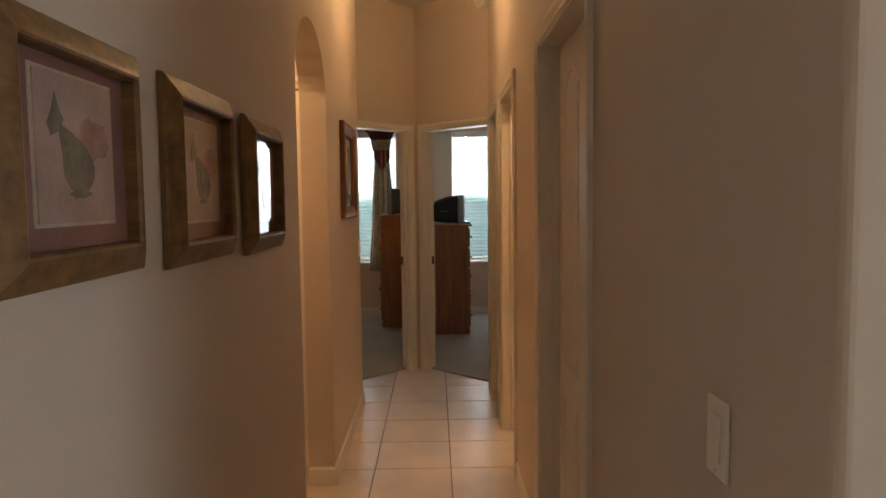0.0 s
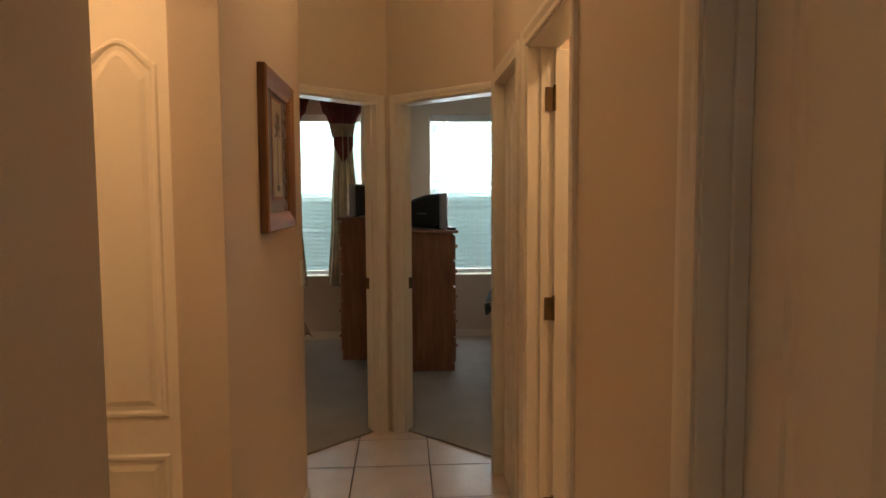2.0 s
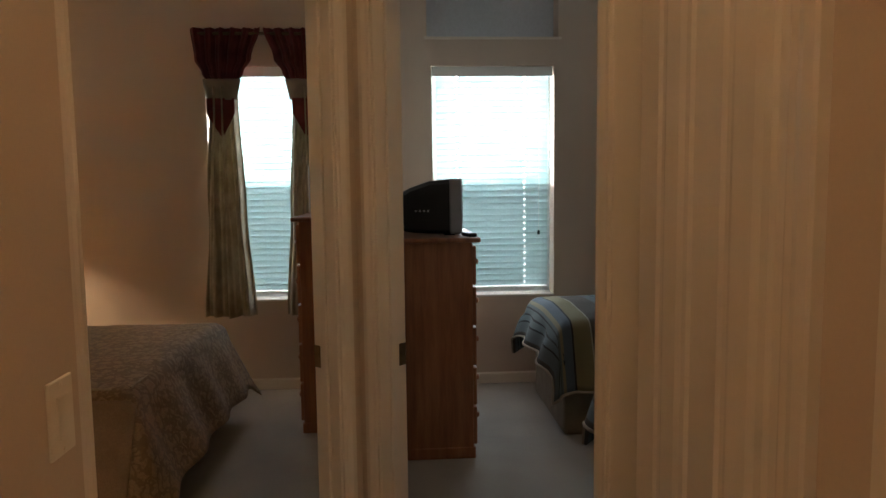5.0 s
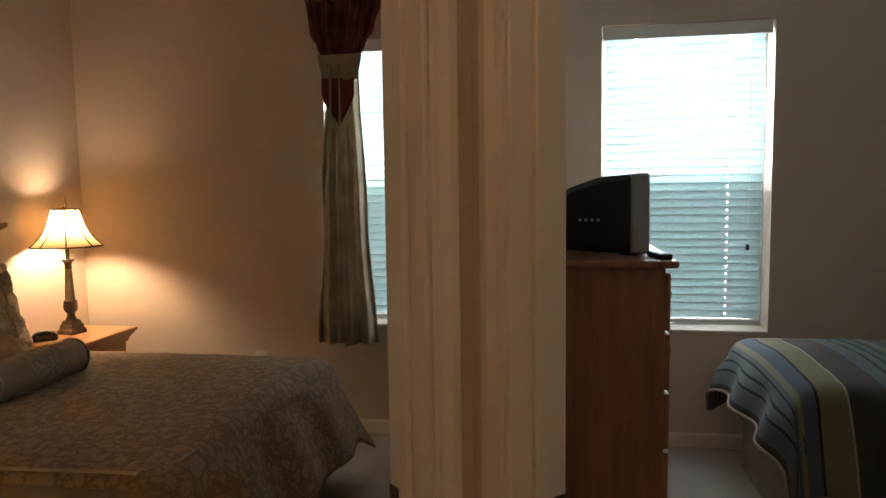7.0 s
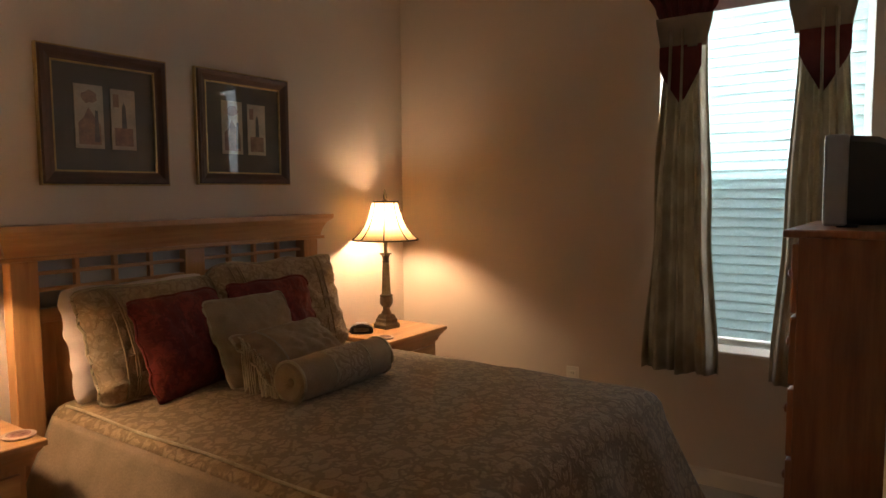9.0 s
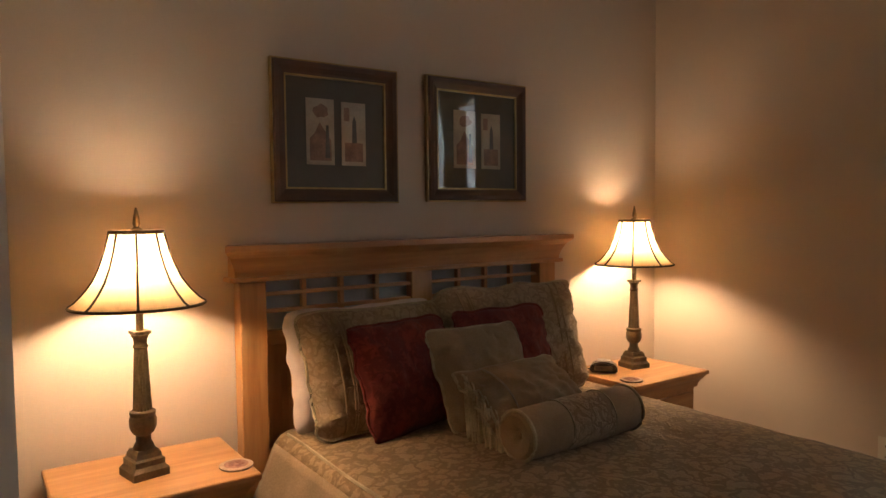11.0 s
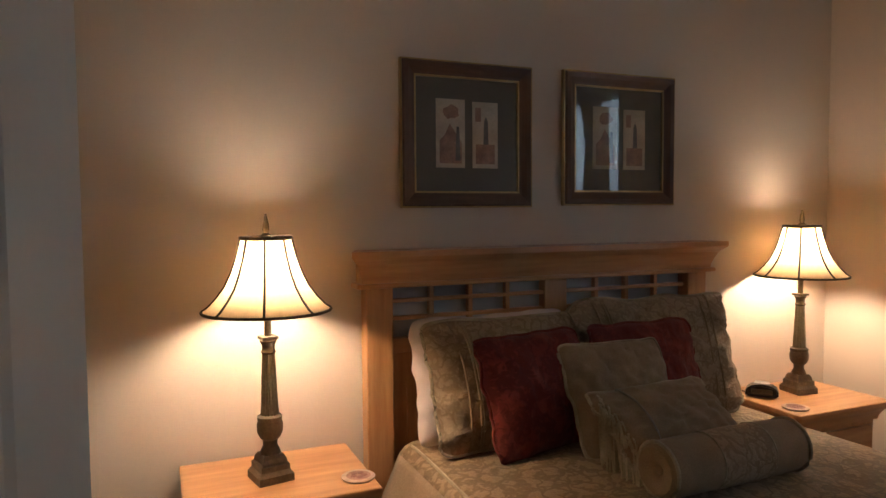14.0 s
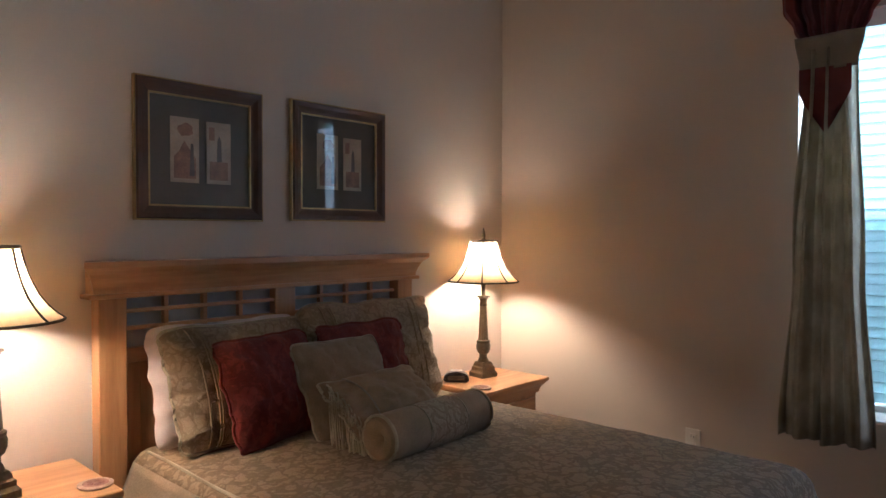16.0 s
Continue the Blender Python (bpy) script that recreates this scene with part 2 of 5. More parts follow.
STRIPES_SHAM = striped("striped_pillow_cloth", 0.40, STRIPE_BANDS)
SHEET = cloth("taupe_bed_skirt", (0.17, 0.135, 0.09), (0.22, 0.18, 0.125), None, 300)
GREYPILLOW = cloth("slate_pillow", (0.07, 0.085, 0.10), (0.11, 0.13, 0.15), None, 400)
MATT_DARK = plain("slate_mat_board", (0.10, 0.092, 0.075), 0.8, 0.15, 4, 200, 0.0, coat=1.0, coat_rough=0.012)
MATT_ROSE = plain("rose_mat_board", (0.23, 0.105, 0.085), 0.7, 0.25, 6, 120, 0.0, coat=0.9, coat_rough=0.012)
MATT_MAUVE = plain("mauve_mat_board", (0.17, 0.145, 0.165), 0.7, 0.1, 6, 120, 0.0, coat=1.0, coat_rough=0.012)
PRINT = plain("aged_print", (0.46, 0.38, 0.29), 0.7, 0.22, 12, 90, 0.0, coat=0.9, coat_rough=0.012)
PRINT_PINK = plain("pinkish_print", (0.42, 0.29, 0.25), 0.7, 0.22, 12, 90, 0.0, coat=0.9, coat_rough=0.012)
INK = plain("green_brown_ink", (0.18, 0.155, 0.11), 0.7, 0.4, 25, 120, 0.0, coat=0.9, coat_rough=0.012)
INK_PALE = plain("pale_green_ink", (0.20, 0.185, 0.13), 0.7, 0.4, 25, 120, 0.0, coat=0.9, coat_rough=0.012)
INK_PINK = plain("faded_pink_ink", (0.36, 0.20, 0.165), 0.7, 0.3, 25, 120, 0.0, coat=0.9, coat_rough=0.012)
INK_RED = plain("faded_red_ink", (0.29, 0.175, 0.13), 0.7, 0.35, 25, 120, 0.0, coat=0.9, coat_rough=0.012)
INK_GREY = plain("grey_ink", (0.13, 0.12, 0.11), 0.7, 0.35, 25, 120, 0.0, coat=0.9, coat_rough=0.012)
STONE = plain("coaster_stone", (0.44, 0.31, 0.235), 0.5, 0.3, 40, 200, 0.2)
STONE_RED = plain("dark_red_print", (0.16, 0.045, 0.035), 0.5, 0.3, 60, 200, 0.0)
GRASS = plain("lawn", (0.07, 0.10, 0.04), 0.9, 0.3, 2, 30, 0.5, 0.02)
SKYCARD = glow("hazy_sky_glow", (1.0, 0.98, 0.95), SKY_GLOW)
LOWCARD = glow("hazy_distance_glow", (0.98, 0.98, 0.97), LOW_GLOW)
EASTCARD = glow("east_fill_glow", (0.88, 0.98, 1.0), EAST_FILL_GLOW)


def glass_mat():
    m, nt, b = nodes_of("window_glass")
    tr = nt.nodes.new("ShaderNodeBsdfTransparent")
    gl = nt.nodes.new("ShaderNodeBsdfGlossy")
    gl.inputs["Roughness"].default_value = 0.165
    fr = nt.nodes.new("ShaderNodeFresnel")
    mx = nt.nodes.new("ShaderNodeMixShader")
    link(nt, fr.outputs[0], mx.inputs[0])
    link(nt, tr.outputs[0], mx.inputs[1])
    link(nt, gl.outputs[0], mx.inputs[2])
    link(nt, mx.outputs[0], nt.nodes["Material Output"].inputs[0])
    return m


GLASS = glass_mat()


def screen_mat():
    m, nt, b = nodes_of("insect_screen_mesh")
    tr = nt.nodes.new("ShaderNodeBsdfTransparent")
    tr.inputs[0].default_value = (0.5, 0.5, 0.5, 1)
    df = nt.nodes.new("ShaderNodeBsdfDiffuse")
    df.inputs[0].default_value = (0.05, 0.05, 0.05, 1)
    mx = nt.nodes.new("ShaderNodeMixShader")
    mx.inputs[0].default_value = 0.5
    link(nt, tr.outputs[0], mx.inputs[1])
    link(nt, df.outputs[0], mx.inputs[2])
    link(nt, mx.outputs[0], nt.nodes["Material Output"].inputs[0])
    return m


SCREENMESH = screen_mat()

# ---- mesh helpers ----


def box(bm, x0, x1, y0, y1, z0, z1, r=0.0, seg=2):
    m = Matrix.Translation(((x0 + x1) / 2, (y0 + y1) / 2, (z0 + z1) / 2)) @ Matrix.Diagonal((abs(x1 - x0), abs(y1 - y0), abs(z1 - z0), 1))
    vs = bmesh.ops.create_cube(bm, size=1, matrix=m)["verts"]
    if r:
        es = list({e for v in vs for e in v.link_edges})
        bmesh.ops.bevel(bm, geom=es, offset=r, segments=seg, profile=0.5, affect="EDGES")
    return bm


def rbox(x0, x1, y0, y1, z0, z1, r=0.0, seg=2):
    return box(bmesh.new(), x0, x1, y0, y1, z0, z1, r, seg)


def lathe(profile, n=32, bm=None, at=(0, 0, 0), square=False):
    """Turned shape from (radius, height) pairs; square: four-sided."""
    bm = bm or bmesh.new()
    n = 4 if square else n
    k = math.sqrt(2) if square else 1
    off = math.pi / 4 if square else 0
    rings = [[bm.verts.new((at[0] + r * k * math.cos(off + 2 * math.pi * i / n), at[1] + r * k * math.sin(off + 2 * math.pi * i / n), at[2] + z)) for i in range(n)] for r, z in profile]
    for a, b in zip(rings, rings[1:]):
        for i in range(n):
            bm.faces.new((a[i], a[(i + 1) % n], b[(i + 1) % n], b[i]))
    bm.faces.new(rings[0][::-1])
    bm.faces.new(rings[-1])
    return bm


def tube(points, r, n=8, closed=False, bm=None):
    bm = bm or bmesh.new()
    pts = [Vector(p) for p in points]
    rings = []
    for i, p in enumerate(pts):
        a = pts[i - 1] if (i or closed) else p
        b = pts[(i + 1) % len(pts)] if (i < len(pts) - 1 or closed) else p
        d = (b - a).normalized()
        u = d.orthogonal().normalized() if abs(d.z) > 0.95 else d.cross(Vector((0, 0, 1))).normalized()
        w = d.cross(u)
        rings.append([bm.verts.new(p + r * (math.cos(2 * math.pi * k / n) * u + math.sin(2 * math.pi * k / n) * w)) for k in range(n)])
    pairs = list(zip(rings, rings[1:])) + ([(rings[-1], rings[0])] if closed else [])
    for a, b in pairs:
        for k in range(n):
            bm.faces.new((a[k], a[(k + 1) % n], b[(k + 1) % n], b[k]))
    if not closed:
        bm.faces.new(rings[0][::-1])
        bm.faces.new(rings[-1])
    return bm


def prism(outline, y0, y1, bm=None):
    """Outline in x, z pushed from y0 to y1."""
    bm = bm or bmesh.new()
    a = [bm.verts.new((x, y0, z)) for x, z in outline]
    b = [bm.verts.new((x, y1, z)) for x, z in outline]
    bm.faces.new(a)
    bm.faces.new(b[::-1])
    n = len(a)
    for i in range(n):
        bm.faces.new((a[i], b[i], b[(i + 1) % n], a[(i + 1) % n]))
    return bm


def mesh_of(name, bm, material, smooth=False):
    bmesh.ops.recalc_face_normals(bm, faces=bm.faces[:])
    me = bpy.data.meshes.new(name)
    bm.to_mesh(me)
    bm.free()
    me.materials.append(material)
    if smooth:
        for p in me.polygons:
            p.use_smooth = True
        me.set_sharp_from_angle(angle=radians(38))
    return me


def part(name, bm, material, parent, label="", smooth=False, m=None):
    ob = new(name, mesh_of(name, bm, material, smooth))
    ob.parent = parent
    if m is not None:
        ob.matrix_basis = m
    return tagged(ob, label)


def single(name, bm, material, label, category, m=None, kind="", group="", smooth=False):
    ob = new(name, mesh_of(name, bm, material, smooth))
    if m is not None:
        ob.matrix_basis = m
    return tagged(ob, label, category, group, kind)


def thing(name, m, label, category, kind="", group=""):
    ob = new(name)
    ob.empty_display_size = 0.1
    ob.matrix_basis = m
    return tagged(ob, label, category, group, kind)


# ---- structure ----
CEILING = 3.05
HEAD = 2.04
CORNER = (0.067, 6.416)


def wall_frame(p0, p1):
    """x along the wall, y into its thickness (to the left of p0 -> p1), z up."""
    d = Vector((p1[0] - p0[0], p1[1] - p0[1], 0))
    a = math.atan2(d.y, d.x)
    return pose(p0[0], p0[1], 0, 0, 0, math.degrees(a)), d.length


def wall(name, p0, p1, th, openings=(), label="beige painted drywall wall", arch=None, top=CEILING, bevel=0.0):
    m, length = wall_frame(p0, p1)
    xs = sorted({0, length, *(o[0] for o in openings), *(o[1] for o in openings)})
    zs = sorted({0, top, *(o[2] for o in openings), *(o[3] for o in openings)})
    solid = lambda x, z: 0 < x < length and 0 < z < top and not any(o[0] < x < o[1] and o[2] < z < o[3] for o in openings)
    bm = bmesh.new()
    quad = lambda *c: bm.faces.new([bm.verts.new(v) for v in c])
    for x0, x1 in zip(xs, xs[1:]):
        for z0, z1 in zip(zs, zs[1:]):
            cx, cz = (x0 + x1) / 2, (z0 + z1) / 2
            if not solid(cx, cz):
                continue
            quad((x0, 0, z0), (x1, 0, z0), (x1, 0, z1), (x0, 0, z1))
            quad((x0, th, z0), (x0, th, z1), (x1, th, z1), (x1, th, z0))
            if not solid(x0 - 1e-3, cz):
                quad((x0, 0, z0), (x0, 0, z1), (x0, th, z1), (x0, th, z0))
            if not solid(x1 + 1e-3, cz):
                quad((x1, 0, z0), (x1, th, z0), (x1, th, z1), (x1, 0, z1))
            if not solid(cx, z0 - 1e-3):
                quad((x0, 0, z0), (x0, th, z0), (x1, th, z0), (x1, 0, z0))
            if not solid(cx, z1 + 1e-3):
                quad((x0, 0, z1), (x1, 0, z1), (x1, th, z1), (x0, th, z1))
    bmesh.ops.remove_doubles(bm, verts=bm.verts[:], dist=1e-5)
    if arch:
        x0, x1, spring, crown = arch
        c, r = (x0 + x1) / 2, (x1 - x0) / 2
        for s in (-1, 1):
            line = [(c + s * r * math.cos(t * math.pi / 24), spring + (crown - spring) * math.sin(t * math.pi / 24)) for t in range(13)]
            prism(line + [(c + s * r, crown)], 0.0, th, bm)
    ob = single(name, bm, PAINT, label, "wall", m, "structure")
    if bevel:
        md = ob.modifiers.new("soft_corner", "BEVEL")
        md.width, md.segments, md.limit_method, md.angle_limit = bevel, 4, "ANGLE", radians(60)
    return m, length


def baseboard(m, spans, y=0.0, h=0.092):
    for a, b in spans:
        bm = prism([(0, 0), (0, h), (0.004, h), (0.011, h - 0.012), (0.013, 0)], 0, b - a)
        ob = single("baseboard", bm, TRIM, "white painted moulded baseboard along the wall", "baseboard",
                    m @ pose(b, y, 0.0) @ Matrix(((0, -1, 0, 0), (-1, 0, 0, 0), (0, 0, 1, 0), (0, 0, 0, 1))), "structure")


def casing_bar(length, w=0.062, t=0.017):
    """Moulded strip, along z, proud towards -y, inner edge at x = 0."""
    prof = [(0, 0), (0, -t * 0.55), (w * 0.12, -t * 0.7), (w * 0.3, -t * 0.62), (w * 0.62, -t), (w * 0.92, -t), (w, -t * 0.8), (w, 0)]
    bm = bmesh.new()
    a = [bm.verts.new((x, y, 0)) for x, y in prof]
    b = [bm.verts.new((x, y, length)) for x, y in prof]
    bm.faces.new(a)
    bm.faces.new(b[::-1])
    for i in range(len(a)):
        bm.faces.new((a[i], a[(i + 1) % len(a)], b[(i + 1) % len(b)], b[i]))
    return bm


def door_frame(m, s0, s1, th, head=HEAD, front=True, back=True, name="door_frame", stop_at=0.06, label="white painted door frame with moulded casing", jb=0.02, w=0.062):
    f = thing(name, m, label, "door frame", "structure")
    for x0, x1, n in ((s0, s0 + jb, "jamb"), (s1 - jb, s1, "jamb")):
        part(n, rbox(x0, x1, -0.002, th + 0.002, 0, head, 0.002, 1), TRIM, f)
    part("head_jamb", rbox(s0 + jb, s1 - jb, -0.002, th + 0.002, head - jb, head, 0.002, 1), TRIM, f)
    for x0, x1 in ((s0 + jb, s0 + jb + 0.011), (s1 - jb - 0.011, s1 - jb)):
        part("door_stop", rbox(x0, x1, stop_at, stop_at + 0.03, 0, head - jb, 0.002, 1), TRIM, f)
    for on, y, sg in ((front, 0.0, 1), (back, th, -1)):
        if not on:
            continue
        bm = casing_bar(head + w - 0.012, w)
        for v in bm.verts:
            v.co = Vector((s1 - 0.012 + v.co.x, y + sg * v.co.y, v.co.z))
        part("casing", bm, TRIM, f)
        bm = casing_bar(head + w - 0.012, w)
        for v in bm.verts:
            v.co = Vector((s0 + 0.012 - v.co.x, y + sg * v.co.y, v.co.z))
        part("casing", bm, TRIM, f)
        bm = casing_bar(s1 - s0 - 0.024, w)
        for v in bm.verts:
            v.co = Vector((s0 + 0.012 + v.co.z, y + sg * v.co.y, head - 0.012 + v.co.x))
        part("casing", bm, TRIM, f)
    return f


def panel_outline(w, h, inset, arched):
    x0, x1, z0, z1 = inset, w - inset, inset, h - inset
    pts = [(x0, z0), (x1, z0)]
    if arched:
        n, rise = 10, min(0.07, w * 0.4)
        for i in range(n + 1):
            t = i / n
            pts.append((x1 + (x0 - x1) * t, z1 - rise + rise * math.sin(math.pi * t) ** 1.3))
    else:
        pts += [(x1, z1), (x0, z1)]
    return pts


def panel_mesh(w, h, arched):
    """Moulded door panel: bead, channel and raised field."""
    bm = bmesh.new()
    loops = []
    for inset, y in ((0, 0), (0.006, -0.006), (0.014, -0.006), (0.022, -0.001), (0.034, -0.001), (0.05, -0.0055)):
        loops.append([bm.verts.new((x, y, z)) for x, z in panel_outline(w, h, inset, arched)])
    for a, b in zip(loops, loops[1:]):
        for i in range(len(a)):
            bm.faces.new((a[i], a[(i + 1) % len(a)], b[(i + 1) % len(b)], b[i]))
    bm.faces.new(loops[-1])
    return bm


def door_leaf(m, width, height=2.02, label="white painted panelled interior door", knob=True, name="door", knob_x=None, stile=0.105, mid=0.09):
    """Leaf from x = 0 to width, faces at y = 0 and 0.035."""
    d = thing(name, m, label, "door", "structure")
    part("slab", rbox(0, width, 0, 0.035, 0.012, height, 0.002, 1), DOOR, d)
    pw = (width - 2 * stile - mid) / 2
    for x in (stile, stile + pw + mid):
        for z, h, ar in ((0.20, 0.51, False), (0.82, height - 0.82 - 0.11, True)):
            part("panel", panel_mesh(pw, h, ar), DOOR, d, m=pose(x, 0, z))
            part("panel", panel_mesh(pw, h, ar), DOOR, d, m=pose(x + pw, 0.035, z, 0, 0, 180))
    if knob:
        kx = knob_x if knob_x is not None else width - 0.06
        for s, y in ((-1, 0), (1, 0.035)):
            bm = lathe([(0.028, 0), (0.028, 0.006), (0.011, 0.012), (0.010, 0.03), (0.02, 0.036), (0.027, 0.05), (0.024, 0.062), (0.008, 0.068)], 20)
            part("knob", bm, NICKEL, d, "round satin metal door knob", True, pose(kx, y, 0.93, 90 if s < 0 else -90))
    return d


# hall
HLM, HLL = wall("wall_hall_left", (-0.31, -3.0), (-0.31, 5.39), 0.13, [(6.27, 7.01, 0, 2.24)], "beige hall wall with an arched opening", (6.27, 7.01, 1.95, 2.24))
wall("wall_vestibule_left", (-0.31, 5.39), (-0.6345, 5.7145), 0.10)
DLM, DLL = wall("wall_door_left", (-0.6345, 5.7145), CORNER, 0.11, [(0.992 - 0.82, 0.992 - 0.07, 0, HEAD)], "beige angled wall around a bedroom doorway")
DRM, DRL = wall("wall_door_right", CORNER, (0.774, 5.709), 0.11, [(0.07, 0.86, 0, HEAD)], "beige angled wall around a second bedroom doorway")
HY = 5.82
HRM, HRL = wall("wall_hall_right", (0.635, HY), (0.635, 1.27), 0.12,
                [(HY - 5.70, HY - 5.03, 0, 2.05), (HY - 4.83, HY - 4.10, 0, 2.05), (HY - 3.28, HY - 2.42, 0, 2.05)], "beige hall wall with three doorways", bevel=0.015)
# living room behind the start
wall("wall_living_north", (0.755, 1.27), (4.2, 1.27), 0.12)
LEM, LEL = wall("wall_living_east", (4.2, 1.27), (4.2, -3.0), 0.12, [(1.5, 3.3, 0.0, 2.1)])
wall("wall_living_south", (4.2, -3.0), (-0.31, -3.0), 0.12)
# alcove behind the arch
ALM, ALL = wall("wall_alcove_back", (-1.4, 4.2), (-0.441, 4.2), 0.12, [(0.19, 0.955, 0, 2.045)])
wall("wall_alcove_left", (-1.4, 3.0), (-1.4, 4.2), 0.1)
wall("wall_alcove_front", (-0.442, 3.1), (-1.4, 3.1), 0.1)
wall("wall_alcove_closet", (-1.4, 4.55), (-0.442, 4.55), 0.05)
# bathroom and closets
wall("wall_bath_north", (0.757, 4.93), (2.6, 4.93), 0.06)
wall("wall_bath_east", (2.6, 4.93), (2.6, 3.72), 0.1)
wall("wall_bath_south", (2.6, 3.72), (0.757, 3.72), 0.06)
wall("wall_closet_back", (0.95, 5.72), (0.95, 5.0), 0.05)
wall("wall_closet_back_south", (0.95, 3.65), (0.95, 2.3), 0.05)
wall("wall_closet_north", (0.757, 5.72), (0.95, 5.72), 0.03)
# bedrooms
WY = 9.2
WX = -2.71
wall("wall_headboard", (WX, 5.73), (WX, WY), 0.12, (), "beige bedroom wall behind the bed")
WIN_Z = (0.655, 2.30)
LW, RW = (-1.127, -0.26), (0.436, 1.31)
WWM, WWL = wall("wall_windows", (WX - 0.12, WY), (3.12, WY), 0.22,
                [(LW[0] - WX + 0.12, LW[1] - WX + 0.12, *WIN_Z), (RW[0] - WX + 0.12, RW[1] - WX + 0.12, *WIN_Z), (RW[0] - 0.03 - WX + 0.12, RW[1] + 0.03 - WX + 0.12, 2.485, 2.86)], "beige outer wall with two windows")
wall("wall_bedroom_south", (-0.70, 5.79), (WX, 5.79), 0.12)
wall("wall_between_bedrooms", (0.007, WY), (0.007, 6.50), 0.12)
wall("wall_twin_room_south", (3.0, 5.85), (0.79, 5.85), 0.12)
wall("wall_twin_room_east", (3.0, WY), (3.0, 5.86), 0.12)
single("ceiling", rbox(-3.0, 4.5, -3.2, 9.45, CEILING, CEILING + 0.1), CEIL, "white textured ceiling", "ceiling", None, "structure")

# floors
single("floor", rbox(-3.0, 4.5, -3.2, 9.45, -0.12, -0.006), GROUT, "tiled floor with dark grout", "floor", None, "structure")


def slab_poly(pts, z0, z1):
    bm = bmesh.new()
    a = [bm.verts.new((x, y, z0)) for x, y in pts]
    b = [bm.verts.new((x, y, z1)) for x, y in pts]
    bm.faces.new(a[::-1])
    bm.faces.new(b)
    for i in range(len(a)):
        bm.faces.new((a[i], a[(i + 1) % len(a)], b[(i + 1) % len(b)], b[i]))
    return bm


cx, cy = CORNER
e = 0.02
single("carpet_bedroom", slab_poly([(cx - 0.06, cy + e), (cx - 0.90, cy - 0.84 + e), (WX, cy - 0.84 + e), (WX, WY), (cx - 0.06, WY)], -0.004, 0.012), CARPET, "grey-beige cut pile carpet", "carpet", None, "structure")
single("carpet_twin_room", slab_poly([(cx + 0.06, cy + e), (cx + 0.06, WY), (3.0, WY), (3.0, cy - 0.74 + e), (cx + 0.80, cy - 0.74 + e)], -0.004, 0.012), CARPET, "grey-beige cut pile carpet", "carpet", None, "structure")

# baseboards
baseboard(HLM, [(0, 6.27), (7.01, HLL)])
baseboard(HRM, [(HY - 4.04, HY - 3.34), (HY - 2.36, HRL)])
baseboard(wall_frame((-0.44, 4.01), (-0.297, 4.01))[0], [(0, 0.143)])
for a, b, p, q in (((WX, 5.85), (WX, WY), 0, WY - 5.85), ((WX, WY), (3.0, WY), 0, 2.71), ((0.127, WY), (3.0, WY), 0, 2.87), ((3.0, WY), (3.0, 5.98), 0, 3.2), ((0.007, WY), (0.007, 6.8), 0, 2.4)):
    mm, _ = wall_frame(a, b)
    baseboard(mm, [(p, q)])
mm, _ = wall_frame((0.127, 6.8), (0.127, WY))
baseboard(mm, [(0, 2.4)])

# doorways
door_frame(DLM, 0.992 - 0.82, 0.992 - 0.07, 0.11, stop_at=0.04, w=0.047)
door_frame(DRM, 0.07, 0.86, 0.11, stop_at=0.04, w=0.047)
door_frame(HRM, HY - 5.70, HY - 5.03, 0.12, 2.05, back=False, stop_at=0.085, jb=0.016)
door_frame(HRM, HY - 4.83, HY - 4.10, 0.12, 2.05, stop_at=0.05)
door_frame(HRM, HY - 3.28, HY - 2.42, 0.12, 2.05, back=False, stop_at=0.045)
door_frame(ALM, 0.19, 0.955, 0.12, 2.045, back=False, stop_at=0.05, jb=0.011)


def strike(m):
    t = thing("strike_plate", m, "aged brass strike plate on a door jamb", "strike plate")
    part("plate", rbox(-0.014, 0.014, 0, 0.003, -0.035, 0.035, 0.001, 1), DARKMETAL, t)
    part("latch_hole", rbox(-0.007, 0.007, -0.0015, 0.0, -0.013, 0.013), BLACKP, t)
    return t


strike(DLM @ pose(0.992 - 0.07 - 0.023, 0.092, 0.935, 0, 0, 90))
strike(DRM @ pose(0.07 + 0.023, 0.092, 0.935, 0, 0, -90))


def hinge(m):
    t = thing("door_hinge", m, "dark brass butt hinge on the door edge", "hinge", "", "door hinges")
    part("leaf", rbox(-0.032, 0.0, -0.002, 0.001, -0.045, 0.045, 0.0008, 1), DARKMETAL, t)
    bm = lathe([(0.0055, -0.045), (0.0055, 0.045)], 12)
    part("knuckle", bm, DARKMETAL, t, "", True, pose(0.003, -0.006, 0))
    part("pin_cap", lathe([(0.004, 0.045), (0.0065, 0.047), (0.004, 0.053)], 12), DARKMETAL, t, "", True, pose(0.003, -0.006, 0))
    return t


# leaves: hinged bedroom door swung into the room, bathroom door swung open, closed doors
door_leaf(pose(-0.577, 5.928, 0.006, 0, 0, 154.5), 0.705, label="white panelled bedroom door standing open", knob_x=0.63)
door_leaf(pose(0.738, 4.792, 0.0, 0, 0, -3.0), 0.66, label="white panelled bathroom door standing open", stile=0.135)
door_leaf(HRM @ pose(HY - 5.628, 0.036, 0.006), 0.58, label="white panelled closet door, closed", knob=False, stile=0.09)
door_leaf(HRM @ pose(HY - 3.257, 0.075, 0.006), 0.814, label="white panelled hall door, closed", knob_x=0.755)
door_leaf(ALM @ pose(0.203, 0.0, 0.006), 0.739, label="white panelled alcove door, closed", knob_x=0.06, stile=0.075, mid=0.155)
for z in (0.23, 1.03, 1.835):
    hinge(pose(0.733, 4.796, z, 0, 0, 0))

